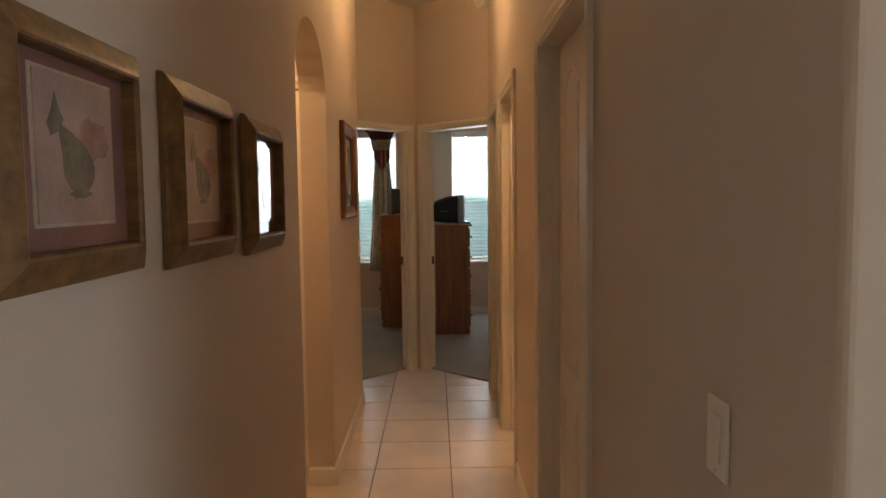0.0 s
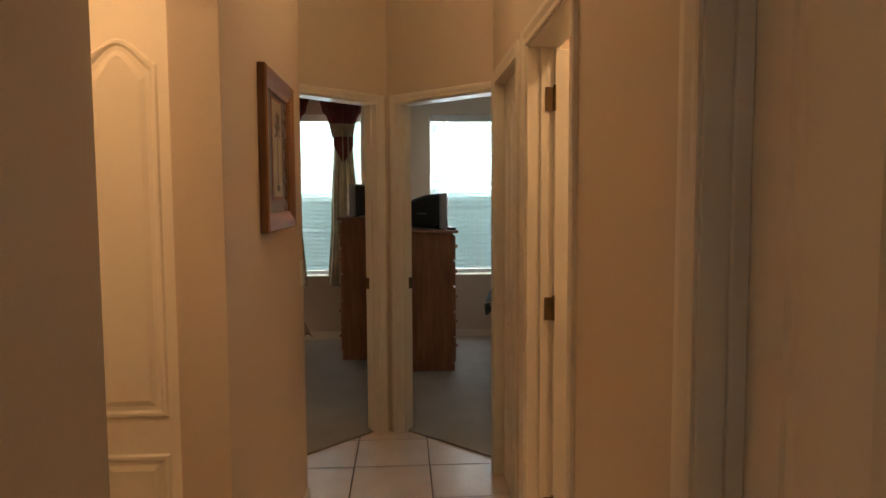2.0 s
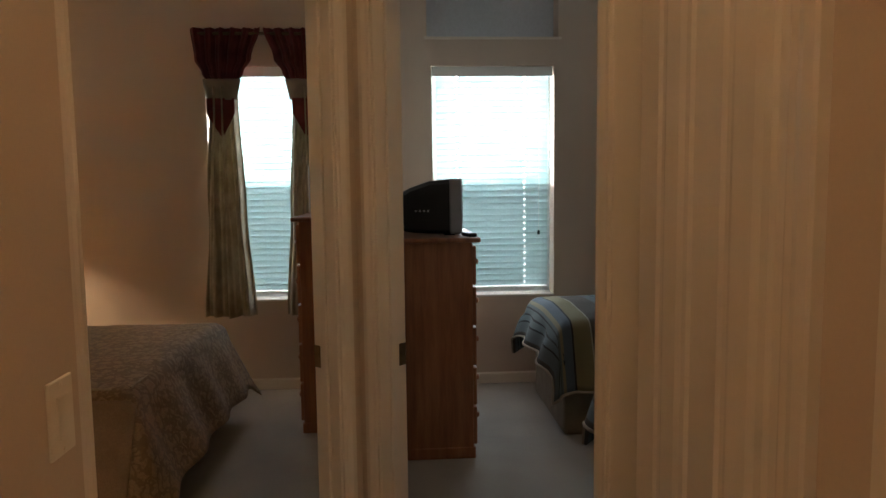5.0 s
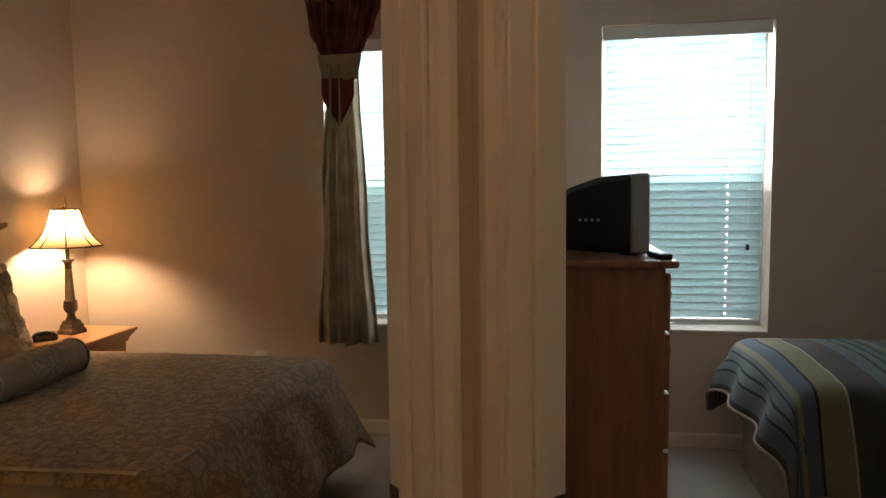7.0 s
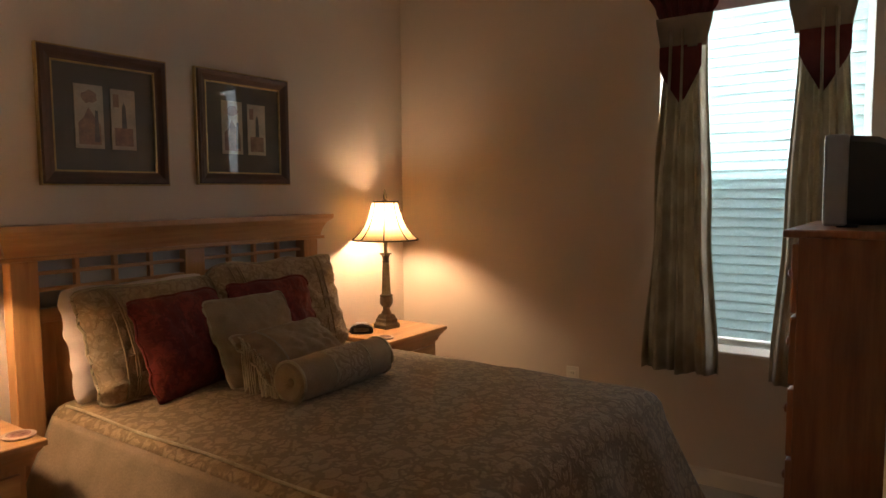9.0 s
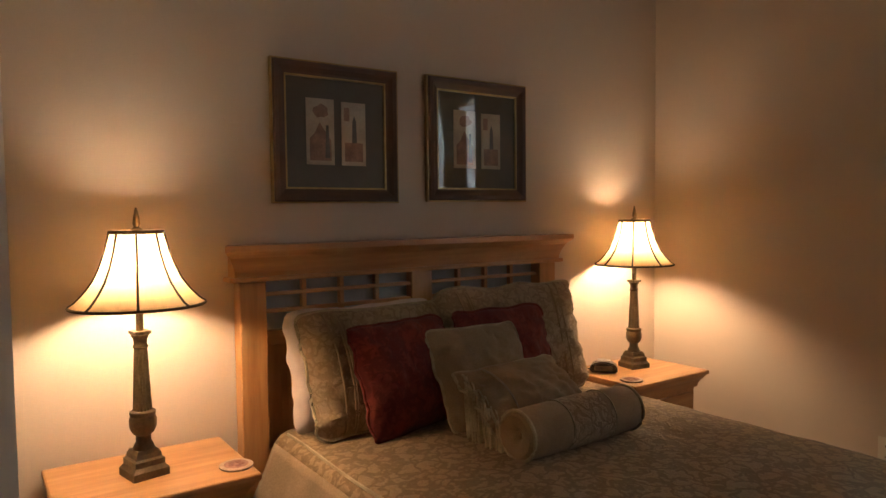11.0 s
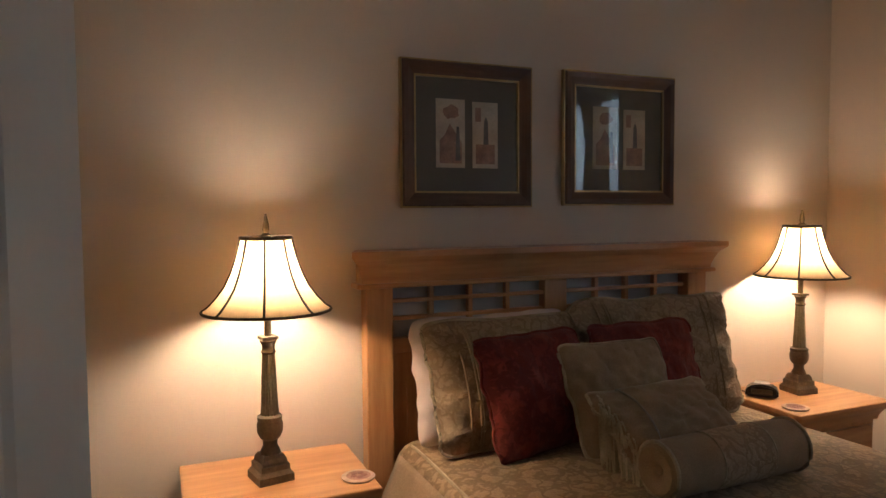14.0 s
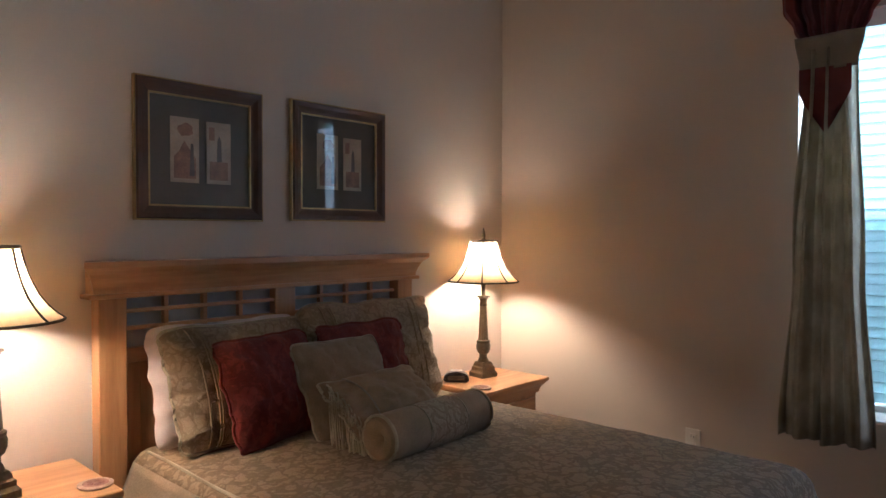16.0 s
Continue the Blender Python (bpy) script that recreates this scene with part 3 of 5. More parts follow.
# ---- outdoors ----
single("ground", rbox(-300, 300, -300, 300, -0.4, -0.15), GRASS, "green lawn around the house", "ground", None, "structure")
single("backdrop_sky", rbox(-9, 9, 13.0, 13.02, 1.45, 8.0), SKYCARD, "bright hazy sky", "backdrop", None, "structure")
single("backdrop_distance", rbox(-9, 9, 12.9, 12.92, -0.15, 1.45), LOWCARD, "pale hazy distance", "backdrop", None, "structure")
# unseen emissive card, added to send cool daylight through the living room opening
single("backdrop_east_fill", rbox(7.0, 7.02, -5, 3, -0.15, 4), EASTCARD, "unseen glowing card that sends cool daylight into the living room", "backdrop", None, "structure")

# ---- windows and blinds ----


def window(name, x0, x1, z0, z1):
    w = thing(name, pose(x0, WY, z0), "white vinyl sash window in a deep drywall recess", "window", "structure")
    W, H = x1 - x0, z1 - z0
    for a, b, c, d in ((0, 0.04, 0, H), (W - 0.04, W, 0, H), (0.04, W - 0.04, 0, 0.045), (0.04, W - 0.04, H - 0.04, H), (0.04, W - 0.04, H / 2 - 0.016, H / 2 + 0.016)):
        part("window_frame", rbox(a, b, 0.14, 0.20, c, d, 0.003, 1), VINYL, w)
    for c, d in ((0.045, H / 2 - 0.025), (H / 2 + 0.025, H - 0.04)):
        g = part("pane", rbox(0.04, W - 0.04, 0.165, 0.171, c, d), GLASS, w)
        g.visible_shadow = False
    part("insect_screen", rbox(0.04, W - 0.04, 0.178, 0.180, 0.045, H / 2 - 0.02), SCREENMESH, w, "dark mesh insect screen")
    part("window_sill", rbox(-0.0, W, -0.012, 0.14, -0.002, 0.014, 0.004, 2), TRIM, w)
    return w


def blind(name, x0, x1, z0, z1, pitch=0.0435, tilt=-66):
    W, H = x1 - x0 - 0.064, z1 - z0
    b = thing(name, pose(x0 + 0.032, WY + 0.07, z0 + 0.016), "white slatted horizontal blind, lowered and half open", "blind", "", "window blinds")
    part("headrail", rbox(0, W, -0.03, 0.03, H - 0.07, H - 0.018, 0.004), VINYL, b)
    part("valance", rbox(-0.026, W + 0.026, -0.045, -0.034, H - 0.085, H - 0.016, 0.004), VINYL, b)
    part("bottom_rail", rbox(0, W, -0.025, 0.025, 0.022, 0.046, 0.006), VINYL, b)
    cords, slot = (0.15, W - 0.17), 0.009
    xs = [0, *(c + d for c in cords for d in (-slot, slot)), W]
    bm = bmesh.new()
    n = 6
    top = [[bm.verts.new((x, -0.025 + 0.05 * i / n, 0.0035 * math.sin(math.pi * i / n))) for i in range(n + 1)] for x in xs]
    low = [[bm.verts.new((v.co.x, v.co.y, v.co.z - 0.0026)) for v in row] for row in top]
    for k in range(len(xs) - 1):
        for i in range(n):
            if k % 2 and i in (2, 3):
                continue  # the slot that the cords run through
            bm.faces.new((top[k][i], top[k + 1][i], top[k + 1][i + 1], top[k][i + 1]))
            bm.faces.new((low[k][i + 1], low[k + 1][i + 1], low[k + 1][i], low[k][i]))
        bm.faces.new((top[k][0], low[k][0], low[k + 1][0], top[k + 1][0]))
        bm.faces.new((top[k][n], top[k + 1][n], low[k + 1][n], low[k][n]))
    me = mesh_of("slat", bm, SLAT)
    z = 0.075
    while z < H - 0.08:
        s = new("slat", me)
        s.parent = b
        s.matrix_basis = pose(0, 0, z, tilt + random.uniform(-0.5, 0.5), 0, 0)
        z += pitch
    for x in cords:
        for y in (-0.026, 0.026):
            part("ladder_cord", rbox(x - 0.0015, x + 0.0015, y - 0.001, y + 0.001, 0.04, H - 0.07), VINYL, b)
    part("pull_cord", tube([(W - 0.07, -0.036, H - 0.08), (W - 0.072, -0.037, 0.46)], 0.0016, 6), VINYL, b)
    part("cord_tassel", lathe([(0.003, 0), (0.009, -0.008), (0.011, -0.03), (0.004, -0.034)], 12), BLACKP, b, "dark cord tassel", True, pose(W - 0.072, -0.037, 0.46))
    return b


def daylight(x0, x1, watts):
    """Area lamp added on the room side of a blind, standing in for sky light."""
    ob = new("daylight_fill_lamp", bpy.data.lights.new("daylight_fill_lamp", "AREA"))
    ob.data.shape, ob.data.size, ob.data.size_y = "RECTANGLE", x1 - x0 - 0.04, WIN_Z[1] - WIN_Z[0] - 0.16
    ob.data.energy, ob.data.color = watts, DAYLIGHT
    zc = (WIN_Z[0] + WIN_Z[1]) / 2 - 0.03
    ob.matrix_world = look(((x0 + x1) / 2, WY + 0.012, zc), ((x0 + x1) / 2, WY - 2, zc))


daylight(*LW, 8.5)
daylight(*RW, 12.0)
window("window_1", *LW, *WIN_Z)
window("window_2", *RW, *WIN_Z)
blind("window_blind", *LW, *WIN_Z)
blind("window_blind", *RW, *WIN_Z)
t = thing("window_3", pose(RW[0] - 0.03, WY, 2.485), "white-sided transom recess above the window with a drawn shade", "window", "structure")
part("drawn_shade", rbox(0, RW[1] - RW[0] + 0.06, 0.16, 0.2, 0, 0.375), translucent("drawn_shade_cloth", (0.60, 0.64, 0.68), 0.012), t)
part("window_sill", rbox(-0.02, RW[1] - RW[0] + 0.08, -0.012, 0.16, -0.004, 0.014, 0.004), TRIM, t)

# ---- hall things ----


def framed_picture(m, w, h, fw, depth, wood_mat, label, mat_board, print_mat, art, inner=None, beads=False, lip=None, raised=False):
    """Picture in the x-z plane, front towards -y, back at y = 0; corner at the origin."""
    p = thing("framed_picture", m, label, "picture")
    prof = [(0, 0), (0, -depth * 0.8), (fw * 0.12, -depth), (fw * 0.45, -depth * 0.92), (fw * 0.8, -depth * 0.6), (fw, -depth * 0.5), (fw, 0)]
    if raised:
        prof = [(0, 0), (0, -depth * 0.3), (fw * 0.1, -depth * 0.42), (fw * 0.7, -depth * 0.9), (fw * 0.86, -depth), (fw * 0.95, -depth * 0.95), (fw, -depth * 0.8), (fw, 0)]

    def rail(length, name):
        bm = bmesh.new()
        a = [bm.verts.new((x, y, x)) for x, y in prof]
        b = [bm.verts.new((x, y, length - x)) for x, y in prof]
        bm.faces.new(a)
        bm.faces.new(b[::-1])
        for i in range(len(a)):
            bm.faces.new((a[i], a[(i + 1) % len(a)], b[(i + 1) % len(b)], b[i]))
        return bm
    for length, mm in ((h, Matrix.Identity(4)), (h, pose(w, 0, h, 0, 180, 0)), (w, pose(0, 0, h, 0, 90, 0)), (w, pose(w, 0, 0, 0, -90, 0))):
        part("frame_rail", rail(length, ""), wood_mat, p, m=mm)
    if lip:
        t = 0.007
        for a, b, c, d in ((fw - 0.001, fw + t, fw, h - fw), (w - fw - t, w - fw + 0.001, fw, h - fw), (fw + t, w - fw - t, fw - 0.001, fw + t), (fw + t, w - fw - t, h - fw - t, h - fw + 0.001)):
            part("gilt_lip", rbox(a, b, -depth * 0.5, -0.004, c, d, 0.001, 1), lip, p)
        for a, b, c, d in ((-0.006, 0.0, -0.006, h + 0.006), (w, w + 0.006, -0.006, h + 0.006), (0, w, -0.006, 0.0), (0, w, h, h + 0.006)):
            part("gilt_edge", rbox(a, b, -depth * 0.7, 0, c, d, 0.001, 1), lip, p)
    part("mat_board", rbox(fw - 0.004, w - fw + 0.004, -0.006, -0.001, fw - 0.004, h - fw + 0.004), mat_board, p)
    if inner:
        a, b, c, d, im = inner
        part("inner_mat", rbox(a * w, b * w, -0.008, -0.0055, c * h, d * h), im, p)
    for a, b, c, d in print_mat[1]:
        part("print", rbox(a * w, b * w, -0.0105, -0.0075, c * h, d * h), print_mat[0], p)
    for k, (shape, mat) in enumerate(art):
        bm = prism([(x * w, z * h) for x, z in shape], -0.0107 - 0.0002 * k, -0.010)
        part("print_motif", bm, mat, p)
    if beads:
        k = int((h - 0.02) / 0.016)
        me = mesh_of("bead", rbox(-0.006, 0.006, -0.004, 0.004, -0.0055, 0.0055, 0.003, 1), wood_mat)
        for i in range(k):
            for x in (fw * 0.82, w - fw * 0.82):
                b = new("bead", me)
                b.parent = p
                b.matrix_basis = pose(x, -depth * 0.62, 0.012 + i * 0.016)
    return p


def blob(cx_, cz_, rx, rz, n=14, seed=0, rough_=0.18):
    rr = random.Random(seed)
    return [(cx_ + rx * math.cos(2 * math.pi * i / n) * (1 + rr.uniform(-rough_, rough_)), cz_ + rz * math.sin(2 * math.pi * i / n) * (1 + rr.uniform(-rough_, rough_))) for i in range(n)]


# three rustic wide frames, then a tall palm print, on the hall's left wall
for y0, w, z0, h, seed, swing in ((1.385, 0.425, 1.336, 0.37, 3, 0.0), (1.925, 0.425, 1.320, 0.385, 5, 0.0), (2.455, 0.435, 1.305, 0.385, 8, 0.7)):
    def onto(u, v):
        return 0.26 + 0.50 * u, 0.24 + 0.56 * v
    ring = [(0.51 + 0.21 * math.cos(a) * (1 - 0.42 * max(0, math.sin(a)) ** 2) - 0.24 * max(0, math.sin(a)) ** 2, 0.38 + (0.18 if a > math.pi else 0.29) * math.sin(a)) for a in (2 * math.pi * k / 26 for k in range(26))]
    leaf = [(0.27, 0.62), (0.17, 0.58), (0.13, 0.66), (0.19, 0.76), (0.23, 0.88), (0.27, 0.78), (0.33, 0.70)]
    bloom = [onto(0.74 + 1.9 * (a - 0.5), 0.60 + 1.9 * (b - 0.5)) for a, b in blob(0.5, 0.5, 0.11, 0.075, 22, seed + 1, 0.22)]
    root = [onto(0.50 + (a - 0.5), 0.19 + (b - 0.5)) for a, b in blob(0.5, 0.5, 0.14, 0.03, 14, seed + 2, 0.4)]
    shine = [onto(0.46 + (a - 0.5), 0.42 + (b - 0.5)) for a, b in blob(0.5, 0.5, 0.06, 0.09, 14, seed + 3, 0.2)]
    art = [(bloom, INK_PINK), ([onto(*p) for p in ring], INK), ([onto(*p) for p in leaf], INK), (root, INK), (shine, INK_PALE)]
    framed_picture(HLM @ pose(3 + y0, -0.002 - 0.012 * swing, z0, 0, 0, swing), w, h, 0.05, 0.034, GOLDWOOD, "wide rustic gilded frame with a rose-matted pear print", MATT_ROSE, (PRINT_PINK, [(0.26, 0.76, 0.24, 0.80)]), art, (0.245, 0.775, 0.225, 0.815, PRINT), raised=True)
palm = [([(0.485, 0.28), (0.515, 0.28), (0.51, 0.66), (0.49, 0.66)], INK_GREY), (blob(0.5, 0.275, 0.06, 0.02, 12, 4), INK_GREY)]
for k, (dx, dz) in enumerate(((-0.10, 0.02), (0.10, 0.03), (-0.07, 0.09), (0.08, 0.10), (0.0, 0.12), (-0.10, -0.06), (0.10, -0.05))):
    palm.append(([(0.49, 0.66), (0.5 + dx * 0.6 - 0.02, 0.67 + dz * 0.9), (0.5 + dx, 0.66 + dz), (0.5 + dx * 0.6 + 0.02, 0.64 + dz * 0.5)], INK_GREY))
framed_picture(HLM @ pose(3 + 4.46, -0.002, 1.348), 0.56, 0.555, 0.066, 0.03, OAKFRAME, "orange-brown beaded wood frame with a palm tree print", MATT_MAUVE, (PRINT, [(0.355, 0.645, 0.22, 0.84)]), palm, (0.33, 0.67, 0.195, 0.865, MATT_ROSE), beads=True)


def wall_plate(m, outlet=False):
    p = thing("wall_outlet" if outlet else "light_switch", m, "ivory plastic duplex outlet plate" if outlet else "ivory plastic rocker switch plate on the wall", "outlet" if outlet else "light switch")
    part("plate", rbox(-0.036, 0.036, -0.006, 0, -0.058, 0.058, 0.003), PLATE, p)
    if outlet:
        for z in (-0.022, 0.022):
            part("socket", rbox(-0.016, 0.016, -0.008, -0.005, z - 0.014, z + 0.014, 0.002), PLATE, p)
            for x in (-0.006, 0.006):
                part("slot", rbox(x - 0.0012, x + 0.0012, -0.0085, -0.0078, z - 0.004, z + 0.005), BLACKP, p)
    else:
        part("rocker", rbox(-0.0165, 0.0165, -0.009, -0.005, -0.033, 0.033, 0.002), PLATE, p)
    for z in (-0.049, 0.049) if not outlet else (0,):
        part("screw", lathe([(0.003, 0), (0.003, 0.0012), (0.002, 0.0016)], 10), PLATE, p, "", False, pose(0, -0.006, z, 90))
    return p


wall_plate(HRM @ pose(HY - 1.558, 0, 1.10))
wall_plate(HLM @ pose(3 + 5.325, 0, 1.125))
wall_plate(WWM @ pose(-1.565 - WX + 0.12, 0, 0.432), True)

t = thing("smoke_detector", DRM @ pose(0.75, 0, 2.955, 90), "round white plastic smoke detector high above the doorway", "smoke detector")
part("base", lathe([(0.065, 0), (0.065, 0.012), (0.06, 0.016)], 28), PLATE, t, "", True)
part("cover", lathe([(0.056, 0.016), (0.054, 0.03), (0.04, 0.04), (0.01, 0.042)], 28), PLATE, t, "", True)


def ceiling_light(x, y, watts, label):
    t = thing("ceiling_light", pose(x, y, CEILING), label, "ceiling light", "", "dome ceiling lights")
    part("canopy", lathe([(0.15, 0), (0.15, -0.025), (0.13, -0.03)], 32), NICKEL, t, "", True)
    part("dome", lathe([(0.145, -0.028), (0.135, -0.06), (0.10, -0.09), (0.05, -0.105), (0.008, -0.11)], 32), DOMEGLASS, t, "", True)
    lamp_light("ceiling_bulb", (x, y, CEILING - 0.16), watts, 0.07, WARM)


DOMEGLASS = glow("frosted_lamp_glass", WARM, 4.0)
ceiling_light(0.16, 4.62, HALL_W, "frosted glass dome light on the hall ceiling")
# added fill lamp, out of view: warms the hall from behind the start
ceiling_light(1.1, -0.7, LIVING_FILL_W, "unseen fill light added on the living room ceiling, lighting the hall from behind")
ceiling_light(-0.90, 3.50, ALCOVE_W, "frosted glass dome light on the alcove ceiling")
ceiling_light(1.35, 4.15, BATH_W, "frosted glass dome light on the bathroom ceiling")

# ---- bedroom: bed ----
HBX = WX + 0.012


def headboard():
    """Wide shelf-topped headboard with an open lattice band; y along the bed's width."""
    b = thing("headboard", pose(HBX, 6.875, 0), "honey pine headboard with a flared cornice and open lattice", "headboard")
    W = 1.578
    prof = [(0.0, 1.195), (0.075, 1.195), (0.078, 1.215), (0.086, 1.238), (0.10, 1.266), (0.122, 1.284), (0.127, 1.290), (0.127, 1.309), (0.0, 1.309)]
    bm = bmesh.new()
    a = [bm.verts.new((x, 0.045 - (x - 0.075) * 0.9 if x > 0.075 else 0.045, z)) for x, z in prof]
    c = [bm.verts.new((x, W - 0.045 + (x - 0.075) * 0.9 if x > 0.075 else W - 0.045, z)) for x, z in prof]
    bm.faces.new(a)
    bm.faces.new(c[::-1])
    for i in range(len(a)):
        bm.faces.new((a[i], a[(i + 1) % len(a)], c[(i + 1) % len(c)], c[i]))
    part("cornice", bm, PINE, b)
    part("bead_moulding", rbox(0.0, 0.089, 0.026, W - 0.026, 1.183, 1.200, 0.005), PINE, b)
    for y0 in (0.06, W - 0.06 - 0.095):
        part("post", rbox(0.005, 0.07, y0, y0 + 0.095, 0.0, 1.183, 0.005), PINEV, b)
    part("centre_stile", rbox(0.01, 0.055, W / 2 - 0.035, W / 2 + 0.062, 0.2, 1.183, 0.004), PINEV, b)
    part("lattice_rail", rbox(0.012, 0.05, 0.155, W - 0.155, 0.955, 1.005, 0.003), PINE, b)
    part("bottom_rail", rbox(0.012, 0.05, 0.155, W - 0.155, 0.32, 0.42, 0.003), PINE, b)
    for y0, y1 in ((0.155, W / 2 - 0.035), (W / 2 + 0.062, W - 0.155)):
        for k in range(1, 4):
            y = y0 + (y1 - y0) * k / 4
            part("lattice_bar", rbox(0.018, 0.042, y - 0.009, y + 0.009, 1.005, 1.183, 0.002, 1), PINEV, b)
        for z in (1.074, 1.134):
            part("lattice_bar", rbox(0.022, 0.045, y0, y1, z - 0.007, z + 0.007, 0.002, 1), PINE, b)
        part("backing", rbox(0.004, 0.010, y0, y1, 1.005, 1.183), SLATEBACK, b, "slate-grey backing cloth")
        for k in range(2):
            ya, yb = y0 + (y1 - y0) * k / 2, y0 + (y1 - y0) * (k + 1) / 2
            part("panel", rbox(0.018, 0.030, ya, yb, 0.42, 0.955, 0.002, 1), PINEV, b)
            part("panel_frame", rbox(0.012, 0.046, yb - 0.025, yb + 0.025, 0.42, 0.955, 0.003), PINEV, b)
        part("panel_frame", rbox(0.012, 0.046, y0, y0 + 0.055, 0.42, 0.955, 0.003), PINEV, b)
    return b


SLATEBACK = cloth("slate_backing_cloth", (0.44, 0.44, 0.44), (0.52, 0.52, 0.51), None, 400)
headboard()


def drape(d, half, r, flare):
    """Cloth at arc length d from the middle: how far out, how far down."""
    flat = half - r
    s = 1 if d >= 0 else -1
    d = abs(d)
    if d <= flat:
        return s * d, 0.0
    arc = r * math.pi / 2
    if d <= flat + arc:
        t = (d - flat) / r
        return s * (flat + r * math.sin(t)), r * (1 - math.cos(t))
    k = d - flat - arc
    return s * (half + k * flare), r + k


def spread(length, half, top, drop_side, drop_foot, r=0.07, flare=0.10, step=0.03, seed=1, crown=0.026, keep=None, folds=0.016, with_hem=False):
    """Bedspread over a mattress: x from the head (0) to the foot, y across."""
    bm = bmesh.new()
    na = int((2 * (half + drop_side)) / step)
    nb = int((length + drop_foot) / step)
    rows = []
    for j in range(nb + 1):
        b = (length + drop_foot) * j / nb
        row = []
        for i in range(na + 1):
            a = (half + drop_side) * (2 * i / na - 1)
            y, dy = drape(a, half, r, flare)
            x, dx = drape(b, length, r, flare)
            down = max(dx, dy) + 0.22 * min(dx, dy)
            n = noise.noise(Vector((x * 3, y * 3, seed))) * 0.010 + noise.noise(Vector((x * 11, y * 11, seed + 5))) * 0.004
            z = top + crown * (1 - (y / half) ** 2) - down + n * (1 if down < 0.02 else 0.3)
            w = folds * min(1, down / 0.2)
            if dy > r:
                y += math.copysign(w * math.sin(x * 15 + seed + noise.noise(Vector((x * 2, 0, seed))) * 2), y)
            if dx > r:
                x += w * math.sin(y * 15 + seed + noise.noise(Vector((0, y * 2, seed))) * 2)
            row.append(bm.verts.new((x, y, max(z, 0.03))))
            row[-1].index = 1 if (dy > r * 0.25 and dx < r) else 0
        rows.append(row)
    cloth_map = bm.loops.layers.uv.new("along_cloth")
    for j, (p, q) in enumerate(zip(rows, rows[1:])):
        for i in range(na):
            side = (sum(v.index for v in (p[i], p[i + 1], q[i + 1], q[i])) >= 3) * (1 if i < na / 2 else 2)
            if keep is None or keep == side:
                face = bm.faces.new((p[i], p[i + 1], q[i + 1], q[i]))
                for corner, jj in zip(face.loops, (j, j, j + 1, j + 1)):
                    corner[cloth_map].uv = ((length + drop_foot) * jj / nb + 0.02, 0.0)
    hem = [v.co.copy() for v in [row[0] for row in rows] + rows[-1][1:-1] + [row[-1] for row in rows[::-1]]]
    bmesh.ops.delete(bm, geom=[v for v in bm.verts if not v.link_faces], context="VERTS")
    return (bm, hem) if with_hem else bm


BED_Y = 7.755
bed = thing("bed", pose(-2.60, BED_Y, 0), "queen bed base and mattress under the spread", "bed")
part("mattress", rbox(0.0, 1.66, -0.67, 0.67, 0.34, 0.585, 0.05, 3), SHEET, bed, "", True)
part("box_spring", rbox(0.0, 1.66, -0.66, 0.66, 0.16, 0.33, 0.02), SHEET, bed)
for x in (0.08, 1.55):
    for y in (-0.6, 0.6):
        part("leg", rbox(x, x + 0.05, y - 0.025, y + 0.025, 0.012, 0.16, 0.004), DARKMETAL, bed)
bs = thing("bedspread", pose(-2.60, BED_Y, 0), "gold-brown damask bedspread draped over the bed", "bedspread")
SPREAD_SHAPE = (1.74, 0.735, 0.654, 0.36, 0.38, 0.075, 0.42, 0.028)
o = part("cover", spread(*SPREAD_SHAPE, keep=0), SPREAD, bs, "", True)
o.modifiers.new("cloth", "SOLIDIFY").thickness = 0.006
for k in (1, 2):
    o = part("border", spread(*SPREAD_SHAPE, keep=k), SPREADSIDE, bs, "plain tan quilted side border", True)
    o.modifiers.new("cloth", "SOLIDIFY").thickness = 0.006
for s in (-1,):
    line = [(x, s * 0.692, 0.660 + 0.004 * math.sin(x * 9)) for x in np.linspace(0.05, 1.63, 30)]
    part("piping", tube(line, 0.005, 6), CORD, bs, "twisted cord piping", True)
line = [(1.695, y, 0.654 + 0.004 * math.sin(y * 8)) for y in np.linspace(-0.66, 0.66, 30)]
part("piping", tube(line, 0.005, 6), CORD, bs, "twisted cord piping", True)


def waves(u, v, seed):
    """Wavy flange along a cushion's two upright edges."""
    return math.exp(-(1 - abs(u)) * 7) * (math.sin(v * 14 + seed) + 0.6 * math.sin(v * 25 + 2 * seed)) + 0.5 * math.exp(-(1 - abs(v)) * 9) * math.sin(u * 11 + seed)


